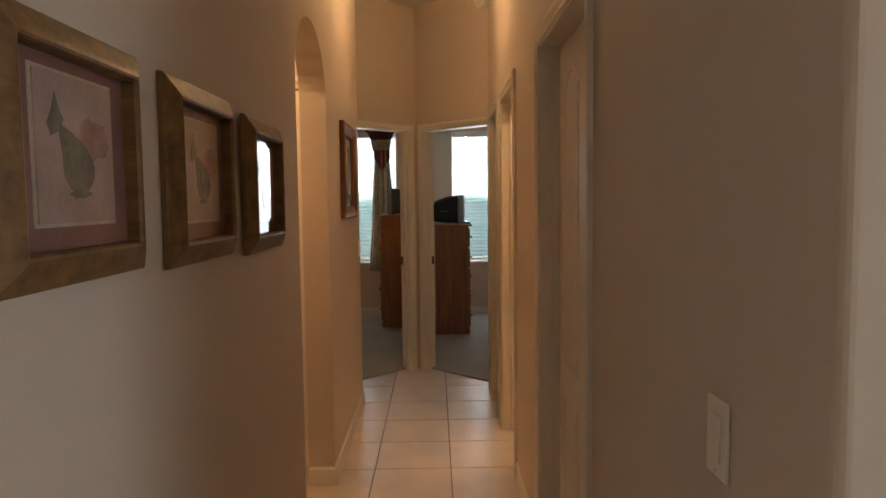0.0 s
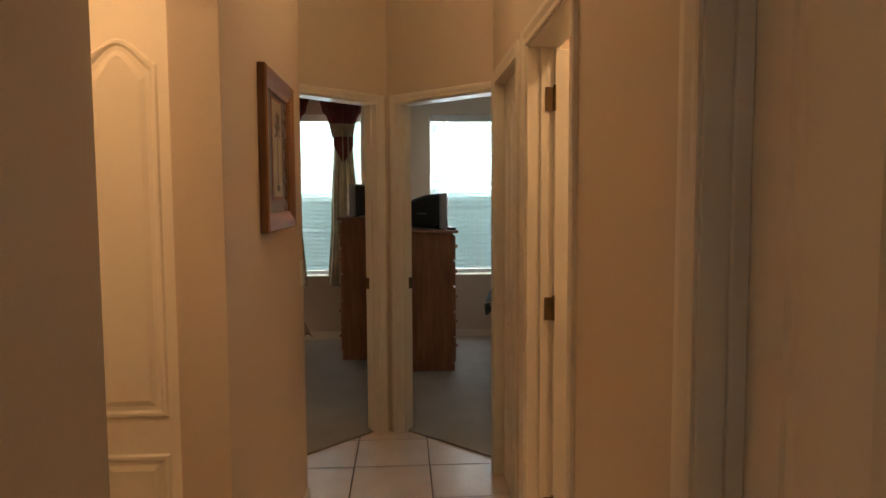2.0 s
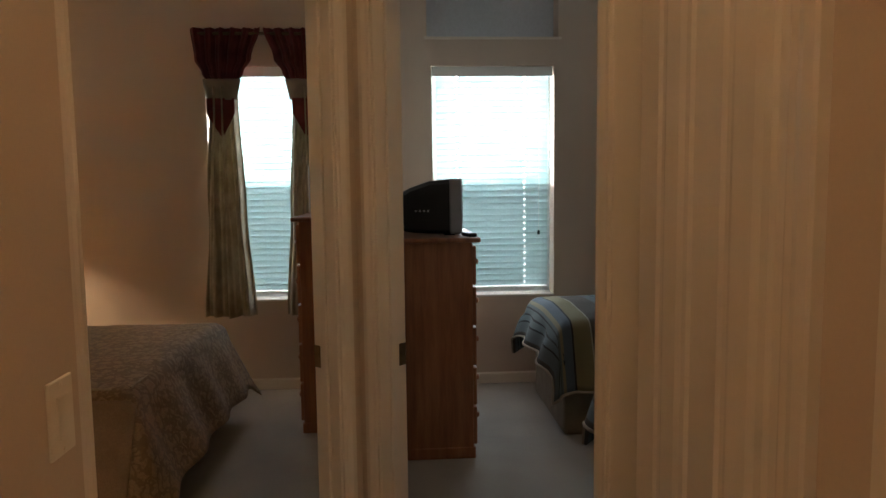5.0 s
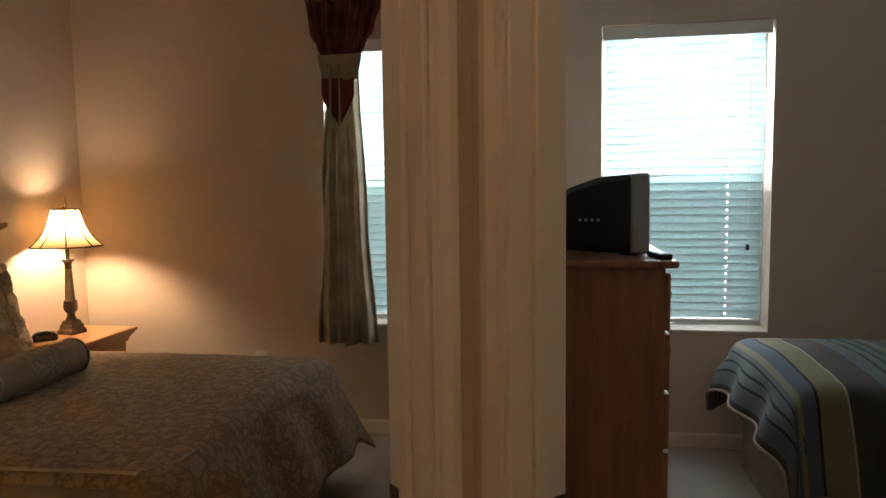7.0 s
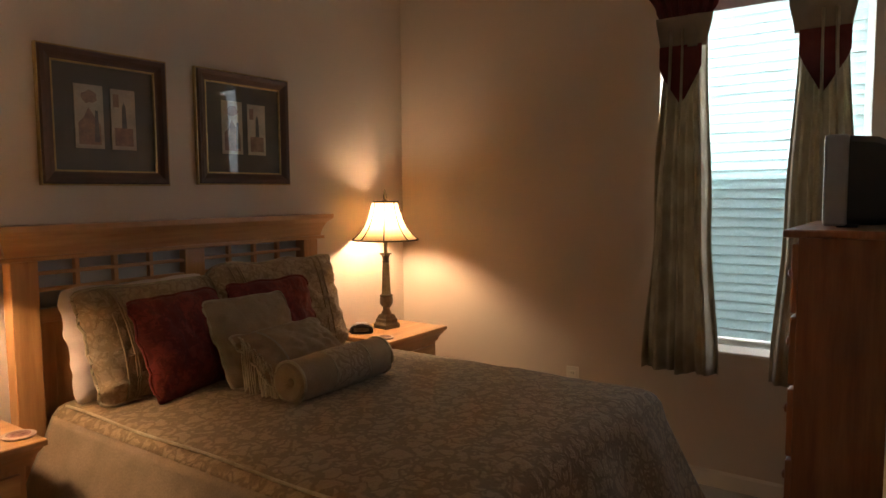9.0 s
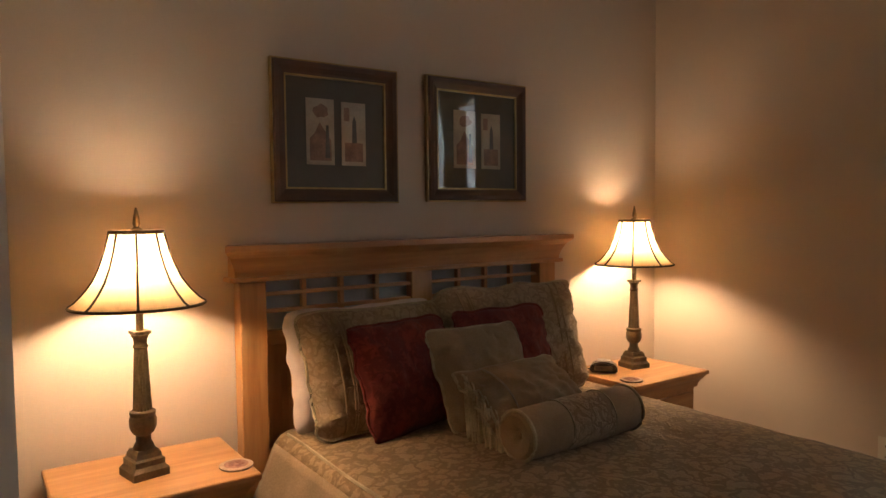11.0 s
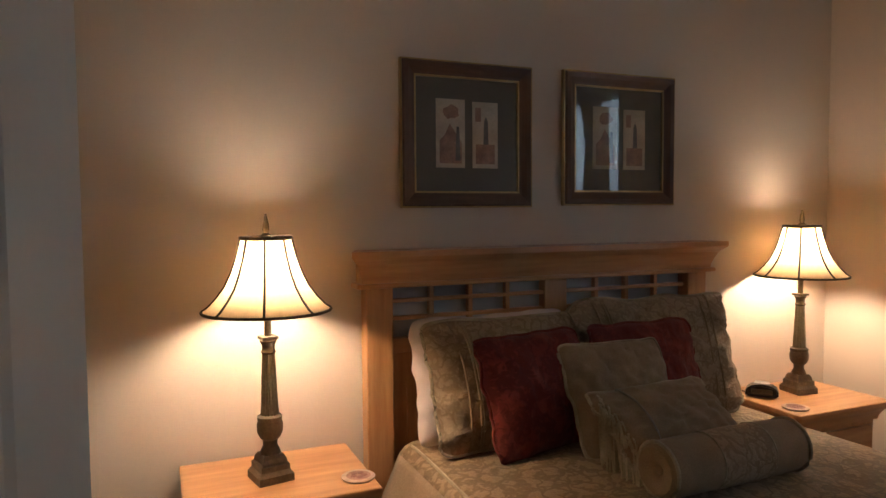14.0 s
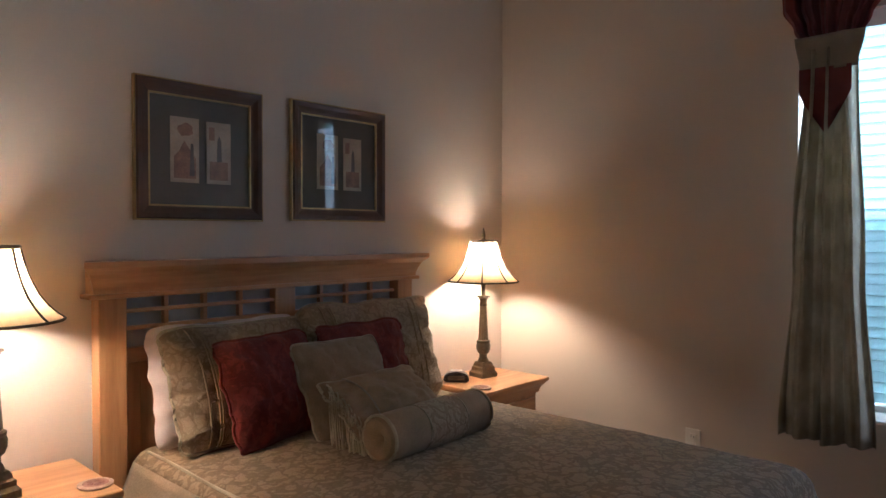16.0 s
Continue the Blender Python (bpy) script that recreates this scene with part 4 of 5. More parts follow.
def cushion(w, h, t, seed=0, n=40, slump=0.0, ear=0.06, wrinkle=0.010, ruffle=0.004, back=0.35):
    """Stuffed cushion, x wide, z high from 0, thickness along y."""
    bm = bmesh.new()
    sides = []
    for s in (-1, 1):
        rows = []
        for j in range(n + 1):
            v = 2 * j / n - 1
            row = []
            for i in range(n + 1):
                u = 2 * i / n - 1
                puff = max(0.0, (1 - abs(u) ** 2.4) * (1 - abs(v) ** 2.4)) ** 0.55
                soft_corner = 1 - 0.075 * abs(u * v) ** 7
                x = u * w / 2 * (1 - ear * (1 - v * v)) * soft_corner
                z = v * h / 2 * (1 - ear * (1 - u * u)) * soft_corner - slump * h * 0.12 * (1 - u * u) * (v + 1) / 2
                k = noise.noise(Vector((u * 2.2 + seed, v * 2.2, seed * 3.1 + s))) * 1.2 + noise.noise(Vector((u * 6, v * 6 + seed, s))) * 0.6
                k += 0.5 * noise.noise(Vector((u * 14 + seed, v * 5, s))) + 0.45 * noise.noise(Vector((u * 9 - v * 13, v * 11 + seed, s + 3)))
                eu, ev = math.exp(-(1 - abs(u)) * 4.0), math.exp(-(1 - abs(v)) * 4.0)
                k += 0.5 * eu * math.sin(v * 15 + 2.5 * noise.noise(Vector((v * 3, seed, s)))) + 0.45 * ev * math.sin(u * 13 + 2.5 * noise.noise(Vector((u * 3, seed + 4, s))))
                k += 1.3 * abs(noise.noise(Vector((u * 3.2 + v * 1.5 + seed, v * 1.2, s + 7)))) - 0.4
                edge = min(1.0, 6 * (1 - max(abs(u), abs(v))))
                y = s * (t / 2 * puff + wrinkle * k * edge) * (1 if s < 0 else back) + ruffle * waves(u, v, seed)
                x += 0.012 * noise.noise(Vector((v * 2.5, seed, 1.0))) * abs(u)
                z += 0.012 * noise.noise(Vector((u * 2.5, seed, 9.0))) * abs(v)
                row.append(bm.verts.new((x, y, z + h / 2)))
            rows.append(row)
        for p, q in zip(rows, rows[1:]):
            for i in range(n):
                bm.faces.new((p[i], p[i + 1], q[i + 1], q[i]))
    bmesh.ops.remove_doubles(bm, verts=bm.verts[:], dist=1e-4)
    return bm


def rim(w, h, ear=0.06, slump=0.0, n=24, seed=0, ruffle=0.004):
    def f(u, v):
        k = 1 - 0.075 * abs(u * v) ** 7
        return (u * w / 2 * (1 - ear * (1 - v * v)) * k + 0.012 * noise.noise(Vector((v * 2.5, seed, 1.0))) * abs(u), ruffle * waves(u, v, seed),
                v * h / 2 * (1 - ear * (1 - u * u)) * k - slump * h * 0.12 * (1 - u * u) * (v + 1) / 2 + h / 2 + 0.012 * noise.noise(Vector((u * 2.5, seed, 9.0))) * abs(v))
    a = [-1 + 2 * k / n for k in range(n)]
    return [f(u, -1) for u in a] + [f(1, v) for v in a] + [f(-u, 1) for u in a] + [f(-1, -v) for v in a]


def pillow(m, w, h, t, mat, label, seed, piping=CORD, slump=0.0, flange=False, name="pillow", ruffle=0.004):
    p = thing(name, m, label, "pillow")
    part("cover", cushion(w, h, t, seed, slump=slump, ruffle=ruffle, wrinkle=0.014 if flange else 0.009), mat, p, "", True)
    if piping:
        part("piping", tube(rim(w, h, slump=slump, seed=seed, ruffle=ruffle), 0.0062, 6, True), piping, p, "", True)
    if flange:
        for x in (-w * 0.35, -w * 0.30, -w * 0.285, w * 0.30, w * 0.35):
            pts = []
            for k in range(25):
                v = 2 * k / 24 - 1
                u = 2 * x / w
                puff = max(0.0, (1 - abs(u) ** 2.4) * (1 - abs(v) ** 2.4)) ** 0.55
                pts.append((x * (1 - 0.06 * (1 - v * v)), -(t / 2 * puff + 0.007) + ruffle * waves(u, v, seed), (v * 0.97) * h / 2 * (1 - 0.06 * (1 - u * u)) + h / 2))
            part("pleat_cord", tube(pts, 0.0035, 6), TAN2, p, "", True)
    return p


def leaning(x, y, z, lean, turn=0.0, roll=0.0):
    """A pillow facing the foot of the bed (+x), leaning back by lean degrees."""
    return pose(x, y, z, 0, 0, 90 + turn) @ pose(0, 0, 0, -lean, 0, 0) @ pose(0, 0, 0, 0, roll, 0)


TOP = 0.662
pillow(leaning(-2.505, 7.375, TOP, 13, 2), 0.635, 0.435, 0.14, IVORY, "ivory cotton bed pillow leaning on the headboard", 11, None)
pillow(leaning(-2.515, 8.04, TOP, 13, 0), 0.60, 0.40, 0.13, IVORY, "ivory cotton bed pillow leaning on the headboard", 12, None)
pillow(leaning(-2.385, 7.435, TOP, 23, 2), 0.70, 0.45, 0.13, TAN, "tan damask pillow sham with corded pleats", 2, flange=True, ruffle=0.007)
pillow(leaning(-2.405, 8.005, TOP, 17, -4), 0.72, 0.475, 0.13, TAN, "tan damask pillow sham with corded pleats", 3, flange=True, ruffle=0.007)
pillow(leaning(-2.30, 7.46, TOP, 21, 12), 0.465, 0.40, 0.13, RED, "crimson velvet throw pillow with red piping", 4, RED)
pillow(leaning(-2.32, 7.905, TOP, 19, 0), 0.46, 0.40, 0.11, RED, "crimson velvet throw pillow with red piping", 5, RED)
pillow(leaning(-2.165, 7.695, TOP, 33, -4), 0.405, 0.395, 0.10, TAN2, "tan corded square throw pillow", 6, ruffle=0.003)
FRINGED = leaning(-1.965, 7.745, 0.705, 55, 2, -1)
fp = pillow(FRINGED, 0.48, 0.30, 0.11, TAN2, "tan fringed throw pillow lying against the bolster", 7)
part("pleat_cord", tube([(-0.12, -0.058 + 0.05 * (k / 10 - 0.5) ** 2 * 4, 0.01 + 0.28 * k / 10) for k in range(11)], 0.004, 6), BAND, fp, "taupe woven seam", True)
random.seed(21)
bm = bmesh.new()
inv = FRINGED.inverted()
for k in range(64):
    z0 = 0.012 + 0.262 * (k + random.uniform(-0.4, 0.4)) / 63
    p = FRINGED @ Vector((-0.215 - 0.010 * (abs(z0 - 0.142) / 0.142) ** 2 + random.uniform(0.0, 0.02), random.uniform(-0.028, -0.010), max(0.008, z0)))
    out, fall, drift = random.uniform(0.004, 0.022), random.uniform(0.12, 0.19), random.uniform(0.025, 0.075)
    pts = []
    for i in range(8):
        q = i / 7
        z = p.z - fall * q * q - 0.01 * q
        lay = max(0.0, 0.652 - z)
        pts.append(inv @ Vector((p.x + drift * q ** 0.7 + 0.004 * math.sin(5 * q + k), p.y - out * math.sin(q * 1.5) - 0.8 * lay, max(z, 0.652 + 0.003 * (k % 3)))))
    tube(pts, 0.0034, 5, False, bm)
f = part("fringe", bm, CORD, fp, "long twisted cord fringe", True)
f["kind"] = "stuff"


def bolster(m, length, r):
    b = thing("bolster_pillow", m, "tan round bolster pillow with gathered ends", "pillow")
    bm = bmesh.new()
    n, k = 28, 20
    rings = []
    for j in range(k + 1):
        x = length * (j / k - 0.5)
        end = 1 - 0.06 * abs(2 * j / k - 1) ** 6
        rings.append([bm.verts.new((x, r * end * math.cos(2 * math.pi * i / n) * (1 + 0.04 * noise.noise(Vector((x * 12, math.cos(i * 0.45) * 2, math.sin(i * 0.45) * 2)))), r * end * math.sin(2 * math.pi * i / n) * 0.96)) for i in range(n)])
    for a, c in zip(rings, rings[1:]):
        for i in range(n):
            bm.faces.new((a[i], a[(i + 1) % n], c[(i + 1) % n], c[i]))
    part("cover", bm, TAN2, b, "", True)
    for s in (-1, 1):
        bm = bmesh.new()
        rad = [(r * 0.95, 0.0), (r * 0.8, 0.012), (r * 0.5, 0.012), (r * 0.2, -0.004), (0.004, -0.012)]
        rr = [[bm.verts.new((s * (length / 2 + h_ + (0.0014 if i % 2 else -0.0008) * (q < 4)), rd * math.cos(2 * math.pi * i / n), rd * math.sin(2 * math.pi * i / n) * 0.96)) for i in range(n)] for q, (rd, h_) in enumerate(rad)]
        for a, c in zip(rr, rr[1:]):
            for i in range(n):
                bm.faces.new((a[i], a[(i + 1) % n], c[(i + 1) % n], c[i]))
        part("gathered_end", bm, TAN2, b, "", True)
        part("end_piping", tube([(s * length / 2, r * 0.965 * math.cos(2 * math.pi * i / 24), r * 0.93 * math.sin(2 * math.pi * i / 24)) for i in range(24)], 0.006, 6, True), CORD, b, "twisted cord piping", True)
        part("button", lathe([(0.014, 0), (0.012, 0.006), (0.004, 0.009)], 14), TAN2, b, "", True, pose(s * (length / 2 - 0.008), 0, 0, 0, 90 * s))
    x0, x1 = -length * 0.17, length * 0.22
    bm = bmesh.new()
    rr = [[bm.verts.new((x0 + (x1 - x0) * q / 6, (r * 1.015 + 0.001 * math.sin(q * 2.1 + i)) * math.cos(2 * math.pi * i / n), (r * 1.015 + 0.001 * math.sin(q + i)) * 0.965 * math.sin(2 * math.pi * i / n))) for i in range(n)] for q in range(7)]
    for a, c in zip(rr, rr[1:]):
        for i in range(n):
            bm.faces.new((a[i], a[(i + 1) % n], c[(i + 1) % n], c[i]))
    part("centre_band", bm, TAN, b, "tan damask centre band", True)
    for x in (x0, x1):
        part("corded_seam", tube([(x, r * 1.005 * math.cos(2 * math.pi * i / 24), r * 0.97 * math.sin(2 * math.pi * i / 24)) for i in range(24)], 0.003, 6, True), CORD, b, "", True)
    return b


bolster(pose(-1.875, 7.748, TOP + 0.088, 0, 0, 91.5), 0.485, 0.08)

# ---- nightstands and lamps ----


def nightstand(y, label):
    n = thing("nightstand", pose(WX + 0.02, y, 0), label, "nightstand", "", "pair of nightstands")
    part("top", rbox(-0.005, 0.415, -0.265, 0.265, 0.633, 0.655, 0.006), PINE, n)
    bm = bmesh.new()
    lo, hi = (0.375, -0.225, 0.225), (0.405, -0.255, 0.255)
    rings = []
    for z, k in ((0.575, 0.0), (0.592, 0.12), (0.608, 0.4), (0.622, 0.8), (0.633, 1.0)):
        x1 = lo[0] + (hi[0] - lo[0]) * k
        ya, yb = lo[1] + (hi[1] - lo[1]) * k, lo[2] + (hi[2] - lo[2]) * k
        rings.append([bm.verts.new(c) for c in ((0, ya, z), (x1, ya, z), (x1, yb, z), (0, yb, z))])
    for a, c in zip(rings, rings[1:]):
        for i in range(4):
            bm.faces.new((a[i], a[(i + 1) % 4], c[(i + 1) % 4], c[i]))
    part("cove_moulding", bm, PINE, n)
    part("body", rbox(0.0, 0.365, -0.215, 0.215, 0.07, 0.58, 0.004), PINEV, n)
    for z in (0.35, 0.11):
        d = part("drawer", rbox(0.36, 0.378, -0.195, 0.195, z, z + 0.205, 0.004), PINE, n)
        part("knob", lathe([(0.008, 0), (0.007, 0.012), (0.014, 0.02), (0.012, 0.028), (0.003, 0.031)], 16), DARKMETAL, d, "", True, pose(0.378, 0, z + 0.1, 0, 90))
    for x in (0.0, 0.33):
        for y_ in (-0.215, 0.18):
            part("foot", rbox(x, x + 0.035, y_, y_ + 0.035, 0.012, 0.075, 0.003), PINEV, n)
    return n


nightstand(6.61, "honey pine nightstand with a flared top beside the bed")
nightstand(8.79, "honey pine nightstand with a flared top in the corner")


def table_lamp(x, y, turn, seam):
    z = 0.655
    t = thing("table_lamp", pose(x, y, z, 0, 0, turn), "bronze column table lamp with a lit bell shade", "table lamp", "", "pair of bedside lamps")
    part("plinth", lathe([(0.052, 0), (0.052, 0.022), (0.048, 0.027), (0.043, 0.034), (0.043, 0.05), (0.037, 0.056), (0.035, 0.068), (0.029, 0.078)], square=True), BRONZE, t)
    part("urn", lathe([(0.030, 0.078), (0.027, 0.09), (0.021, 0.10), (0.021, 0.118), (0.030, 0.126), (0.037, 0.142), (0.038, 0.165), (0.034, 0.176), (0.036, 0.18), (0.036, 0.188), (0.028, 0.192)], 28), BRONZE, t, "", True)
    bm = bmesh.new()
    n = 32
    rings = []
    for q in range(9):
        zz = 0.19 + 0.185 * q / 8
        r = 0.0262 - 0.0082 * q / 8
        rings.append([bm.verts.new((r * (1 - (0.14 if i % 2 else 0)) * math.cos(2 * math.pi * i / n), r * (1 - (0.14 if i % 2 else 0)) * math.sin(2 * math.pi * i / n), zz)) for i in range(n)])
    for a, c in zip(rings, rings[1:]):
        for i in range(n):
            bm.faces.new((a[i], a[(i + 1) % n], c[(i + 1) % n], c[i]))
    part("fluted_column", bm, BRONZELT, t, "antique tan fluted column")
    part("capital", lathe([(0.018, 0.372), (0.022, 0.378), (0.018, 0.385), (0.019, 0.40), (0.026, 0.412), (0.022, 0.415)], 24), BRONZE, t, "", True)
    part("abacus", lathe([(0.0235, 0.415), (0.0235, 0.424)], square=True), BRONZE, t)
    part("stem", lathe([(0.0105, 0.424), (0.0105, 0.495), (0.014, 0.50), (0.014, 0.526), (0.008, 0.528)], 16), BRONZE, t, "", True)
    part("bulb", lathe([(0.012, 0.526), (0.013, 0.530), (0.019, 0.537), (0.020, 0.543), (0.014, 0.549), (0.004, 0.552)], 20), BULBGLASS, t, "", True)
    prof = [(0.182, 0.500), (0.165, 0.512), (0.141, 0.537), (0.117, 0.570), (0.098, 0.610), (0.083, 0.655), (0.070, 0.710)]
    n = 48
    bm = bmesh.new()
    rings = [[bm.verts.new((r * (1 - 0.012 * (1 - abs(math.cos(4 * (2 * math.pi * i / n - seam))))) * math.cos(2 * math.pi * i / n), r * (1 - 0.012 * (1 - abs(math.cos(4 * (2 * math.pi * i / n - seam))))) * math.sin(2 * math.pi * i / n), z_)) for i in range(n)] for r, z_ in prof]
    for a, c in zip(rings, rings[1:]):
        for i in range(n):
            bm.faces.new((a[i], a[(i + 1) % n], c[(i + 1) % n], c[i]))
    sh = part("shade", bm, SHADE, t, "cream cloth bell shade", True)
    for k in range(8):
        a = 2 * math.pi * k / 8 + seam
        part("rib", tube([((r + 0.002) * math.cos(a), (r + 0.002) * math.sin(a), z_) for r, z_ in prof], 0.0036, 6), RIB, sh, "dark braid rib", True)
    for r, z_, w in ((0.183, 0.500, 0.0045), (0.071, 0.710, 0.006)):
        part("trim_ring", tube([(r * math.cos(2 * math.pi * i / 40), r * math.sin(2 * math.pi * i / 40), z_) for i in range(40)], w, 6, True), RIB, sh, "dark braid trim", True)
    for a in (0.4, 0.4 + math.pi):
        part("harp", tube([(0.012 * math.cos(a), 0.012 * math.sin(a), 0.55), (0.045 * math.cos(a), 0.045 * math.sin(a), 0.58), (0.045 * math.cos(a), 0.045 * math.sin(a), 0.64), (0.0, 0.0, 0.712)], 0.002, 6), BRASS, t, "", True)
    for k in range(3):
        a = 2 * math.pi * k / 3
        part("spider_arm", tube([(0, 0, 0.712), (0.070 * math.cos(a), 0.070 * math.sin(a), 0.708)], 0.002, 6), BRASS, t, "", True)
    part("fitter_plate", lathe([(0.038, 0.703), (0.040, 0.705), (0.038, 0.7075), (0.012, 0.710)], 24), BRASS, t, "round brass fitter plate", True)
    part("finial", lathe([(0.014, 0.712), (0.016, 0.718), (0.007, 0.725), (0.0105, 0.733), (0.009, 0.748), (0.0025, 0.78)], 16), BRONZE, t, "", True)
    lamp_light("lamp_bulb", (x, y, z + 0.622), LAMP_W, 0.055, BULB)
    return t


BULBGLASS = glow("lit_bulb", BULB, 8.0)
table_lamp(-2.475, 6.592, 12, radians(-23.4))
table_lamp(-2.535, 8.825, -8, 0.0)


def coaster(x, y):
    t = thing("coaster", pose(x, y, 0.655), "round pinkish stone coaster on the nightstand", "coaster", "", "stone coasters")
    part("disc", lathe([(0.048, 0), (0.05, 0.002), (0.05, 0.006), (0.046, 0.008)], 28), STONE, t, "", True)
    part("picture_inlay", lathe([(0.036, 0.008), (0.035, 0.0088)], 24), INK_PINK, t, "faded pink pictured centre")
    bm = bmesh.new()
    for k in range(5):
        lathe([(0.0095, 0.0088), (0.009, 0.0094)], 10, bm, (0.017 * math.cos(1.257 * k), 0.017 * math.sin(1.257 * k), 0))
    part("flower_motif", bm, STONE_RED, t, "dark red printed petals")


coaster(-2.375, 6.83)
coaster(-2.36, 8.60)
t = thing("alarm_clock", pose(-2.545, 8.625, 0.655, 0, 0, 40), "small black and silver alarm clock", "alarm clock")
bm = prism([(-0.06, 0.003), (0.06, 0.003), (0.066, 0.02), (0.05, 0.045), (0.0, 0.056), (-0.05, 0.045), (-0.066, 0.02)], -0.035, 0.035)
bmesh.ops.bevel(bm, geom=bm.edges[:], offset=0.006, segments=2, affect="EDGES")
part("case", bm, BLACKP, t, "", True)
part("silver_top", rbox(-0.03, 0.03, -0.028, 0.028, 0.053, 0.059, 0.003), SILVERP, t)
part("clock_face", rbox(-0.042, 0.042, -0.0375, -0.034, 0.014, 0.038, 0.002), SCREEN, t)
part("cord", tube([(-0.05, 0.03, 0.006), (-0.09, 0.04, 0.004), (-0.13, 0.08, 0.004), (-0.16, 0.15, 0.004)], 0.0025, 6), BLACKP, t, "", True)

# ---- pictures over the bed ----
HWM, _ = wall_frame((WX, 5.73), (WX, WY))
for y0, z0, pw, seed in ((7.089, 1.457, 0.507, 1), (7.746, 1.463, 0.521, 2)):
    prints = (PRINT, [(0.255, 0.475, 0.27, 0.75), (0.535, 0.735, 0.27, 0.74)])
    rr = random.Random(seed)
    art = [([(0.28, 0.30), (0.45, 0.30), (0.45, 0.45), (0.40, 0.52), (0.36, 0.58), (0.32, 0.50), (0.28, 0.46)], INK_RED), (blob(0.37, 0.66, 0.06, 0.05, 12, seed), INK_RED), ([(0.40, 0.32), (0.44, 0.32), (0.43, 0.56), (0.41, 0.56)], INK_GREY),
           ([(0.56, 0.30), (0.71, 0.30), (0.71, 0.44), (0.56, 0.44)], INK_RED), ([(0.62, 0.44), (0.66, 0.44), (0.655, 0.60), (0.64, 0.64), (0.625, 0.60)], INK_GREY), ([(0.555, 0.60), (0.60, 0.60), (0.60, 0.70), (0.555, 0.70)], INK_RED)]
    framed_picture(HWM @ pose(y0 - 5.73, -0.002, z0), pw, 0.505, 0.046, 0.028, DARKFRAME, "dark wood frame with two small landmark prints in a slate mat", MATT_DARK, prints, art, lip=GILT)

# ---- curtains ----


def curtain(x_out, x_in, flip, label):
    """Tied curtain with a maroon swag above a taupe band; x_out is the outer foot corner."""
    c = thing("curtain", pose(0, WY - 0.09, 0), label, "curtain", "", "window curtains")
    s = 1 if x_in > x_out else -1
    W = abs(x_in - x_out)

    def sheet(levels, amp, waves, n=60, nz=14, phase=0.0):
        bm = bmesh.new()
        rows = []
        for (z0, a0, b0), (z1, a1, b1) in zip(levels, levels[1:]):
            for q in range(nz if (z1, a1, b1) != levels[-1] else nz + 1):
                t_ = q / nz
                e_ = t_ * t_ * (3 - 2 * t_)
                z, a, b = z0 + (z1 - z0) * t_, a0 + (a1 - a0) * e_, b0 + (b1 - b0) * e_
                row = []
                for i in range(n + 1):
                    u = i / n
                    x = x_out + s * W * (a + (b - a) * u)
                    wob = 0.5 * noise.noise(Vector((u * 4, z * 1.3, phase)))
                    y = amp * math.sin(2 * math.pi * waves * u + wob * 3 + phase) + 0.5 * amp * math.sin(2 * math.pi * waves * 2.3 * u + wob * 4)
                    row.append(bm.verts.new((x, y, z + 0.006 * math.sin(u * 9 + phase) * (z < 0.7))))
                rows.append(row)
        for p, q in zip(rows, rows[1:]):
            for i in range(n):
                bm.faces.new((p[i], p[i + 1], q[i + 1], q[i]))
        return bm
    o = part("panel", sheet([(0.565, -0.02, 1.0), (1.3, 0.08, 0.87), (2.06, 0.22, 0.77), (2.14, 0.22, 0.77)], 0.034, 3.3), CURTAIN, c, "", True)
    o.modifiers.new("cloth", "SOLIDIFY").thickness = 0.003
    o = part("swag", sheet([(2.175, 0.17, 0.84), (2.24, 0.08, 0.93), (2.33, -0.05, 1.09), (2.535, -0.11, 1.28)], 0.020, 5.5, phase=2.0), MAROON, c, "gathered maroon swag", True)
    o.modifiers.new("cloth", "SOLIDIFY").thickness = 0.003
    bm = sheet([(2.055, 0.19, 0.80), (2.195, 0.13, 0.87)], 0.004, 1.0, 40, 8)
    for v in bm.verts:
        v.co.y -= 0.034
    o = part("band", bm, BAND, c, "flat taupe tie band", True)
    o.modifiers.new("cloth", "SOLIDIFY").thickness = 0.004
    pts = [(0.19, 2.065), (0.74, 2.065), (0.74, 1.97), (0.69, 1.93), (0.56, 1.885), (0.50, 1.82), (0.48, 1.80), (0.46, 1.82), (0.40, 1.885), (0.24, 1.93), (0.19, 1.97)]
    bm = prism([(x_out + s * W * a, z) for a, z in pts], -0.040, -0.037)
    bmesh.ops.triangulate(bm, faces=bm.faces[:])
    part("tail", bm, MAROON, c, "pointed maroon tail")
    part("tassel", tube([(x_out + s * W * 0.48, -0.039, 1.805), (x_out + s * W * 0.48, -0.039, 1.755)], 0.004, 6), MAROON, c, "", True)
    return c


curtain(-1.155, -0.815, False, "olive-gold curtain tied below a maroon swag beside the window")
curtain(-0.265, -0.605, True, "olive-gold curtain tied below a maroon swag behind the chest")
t = thing("curtain_rod", pose(0, WY - 0.09, 2.50), "dark metal curtain rod over the window", "curtain rod")
part("rod", tube([(-1.185, 0, 0), (-0.235, 0, 0)], 0.011, 12), DARKMETAL, t, "", True)
for x in (-1.17, -0.25):
    part("bracket", rbox(x - 0.008, x + 0.008, 0, 0.09, -0.012, 0.012, 0.002), DARKMETAL, t)

# ---- chests and televisions ----


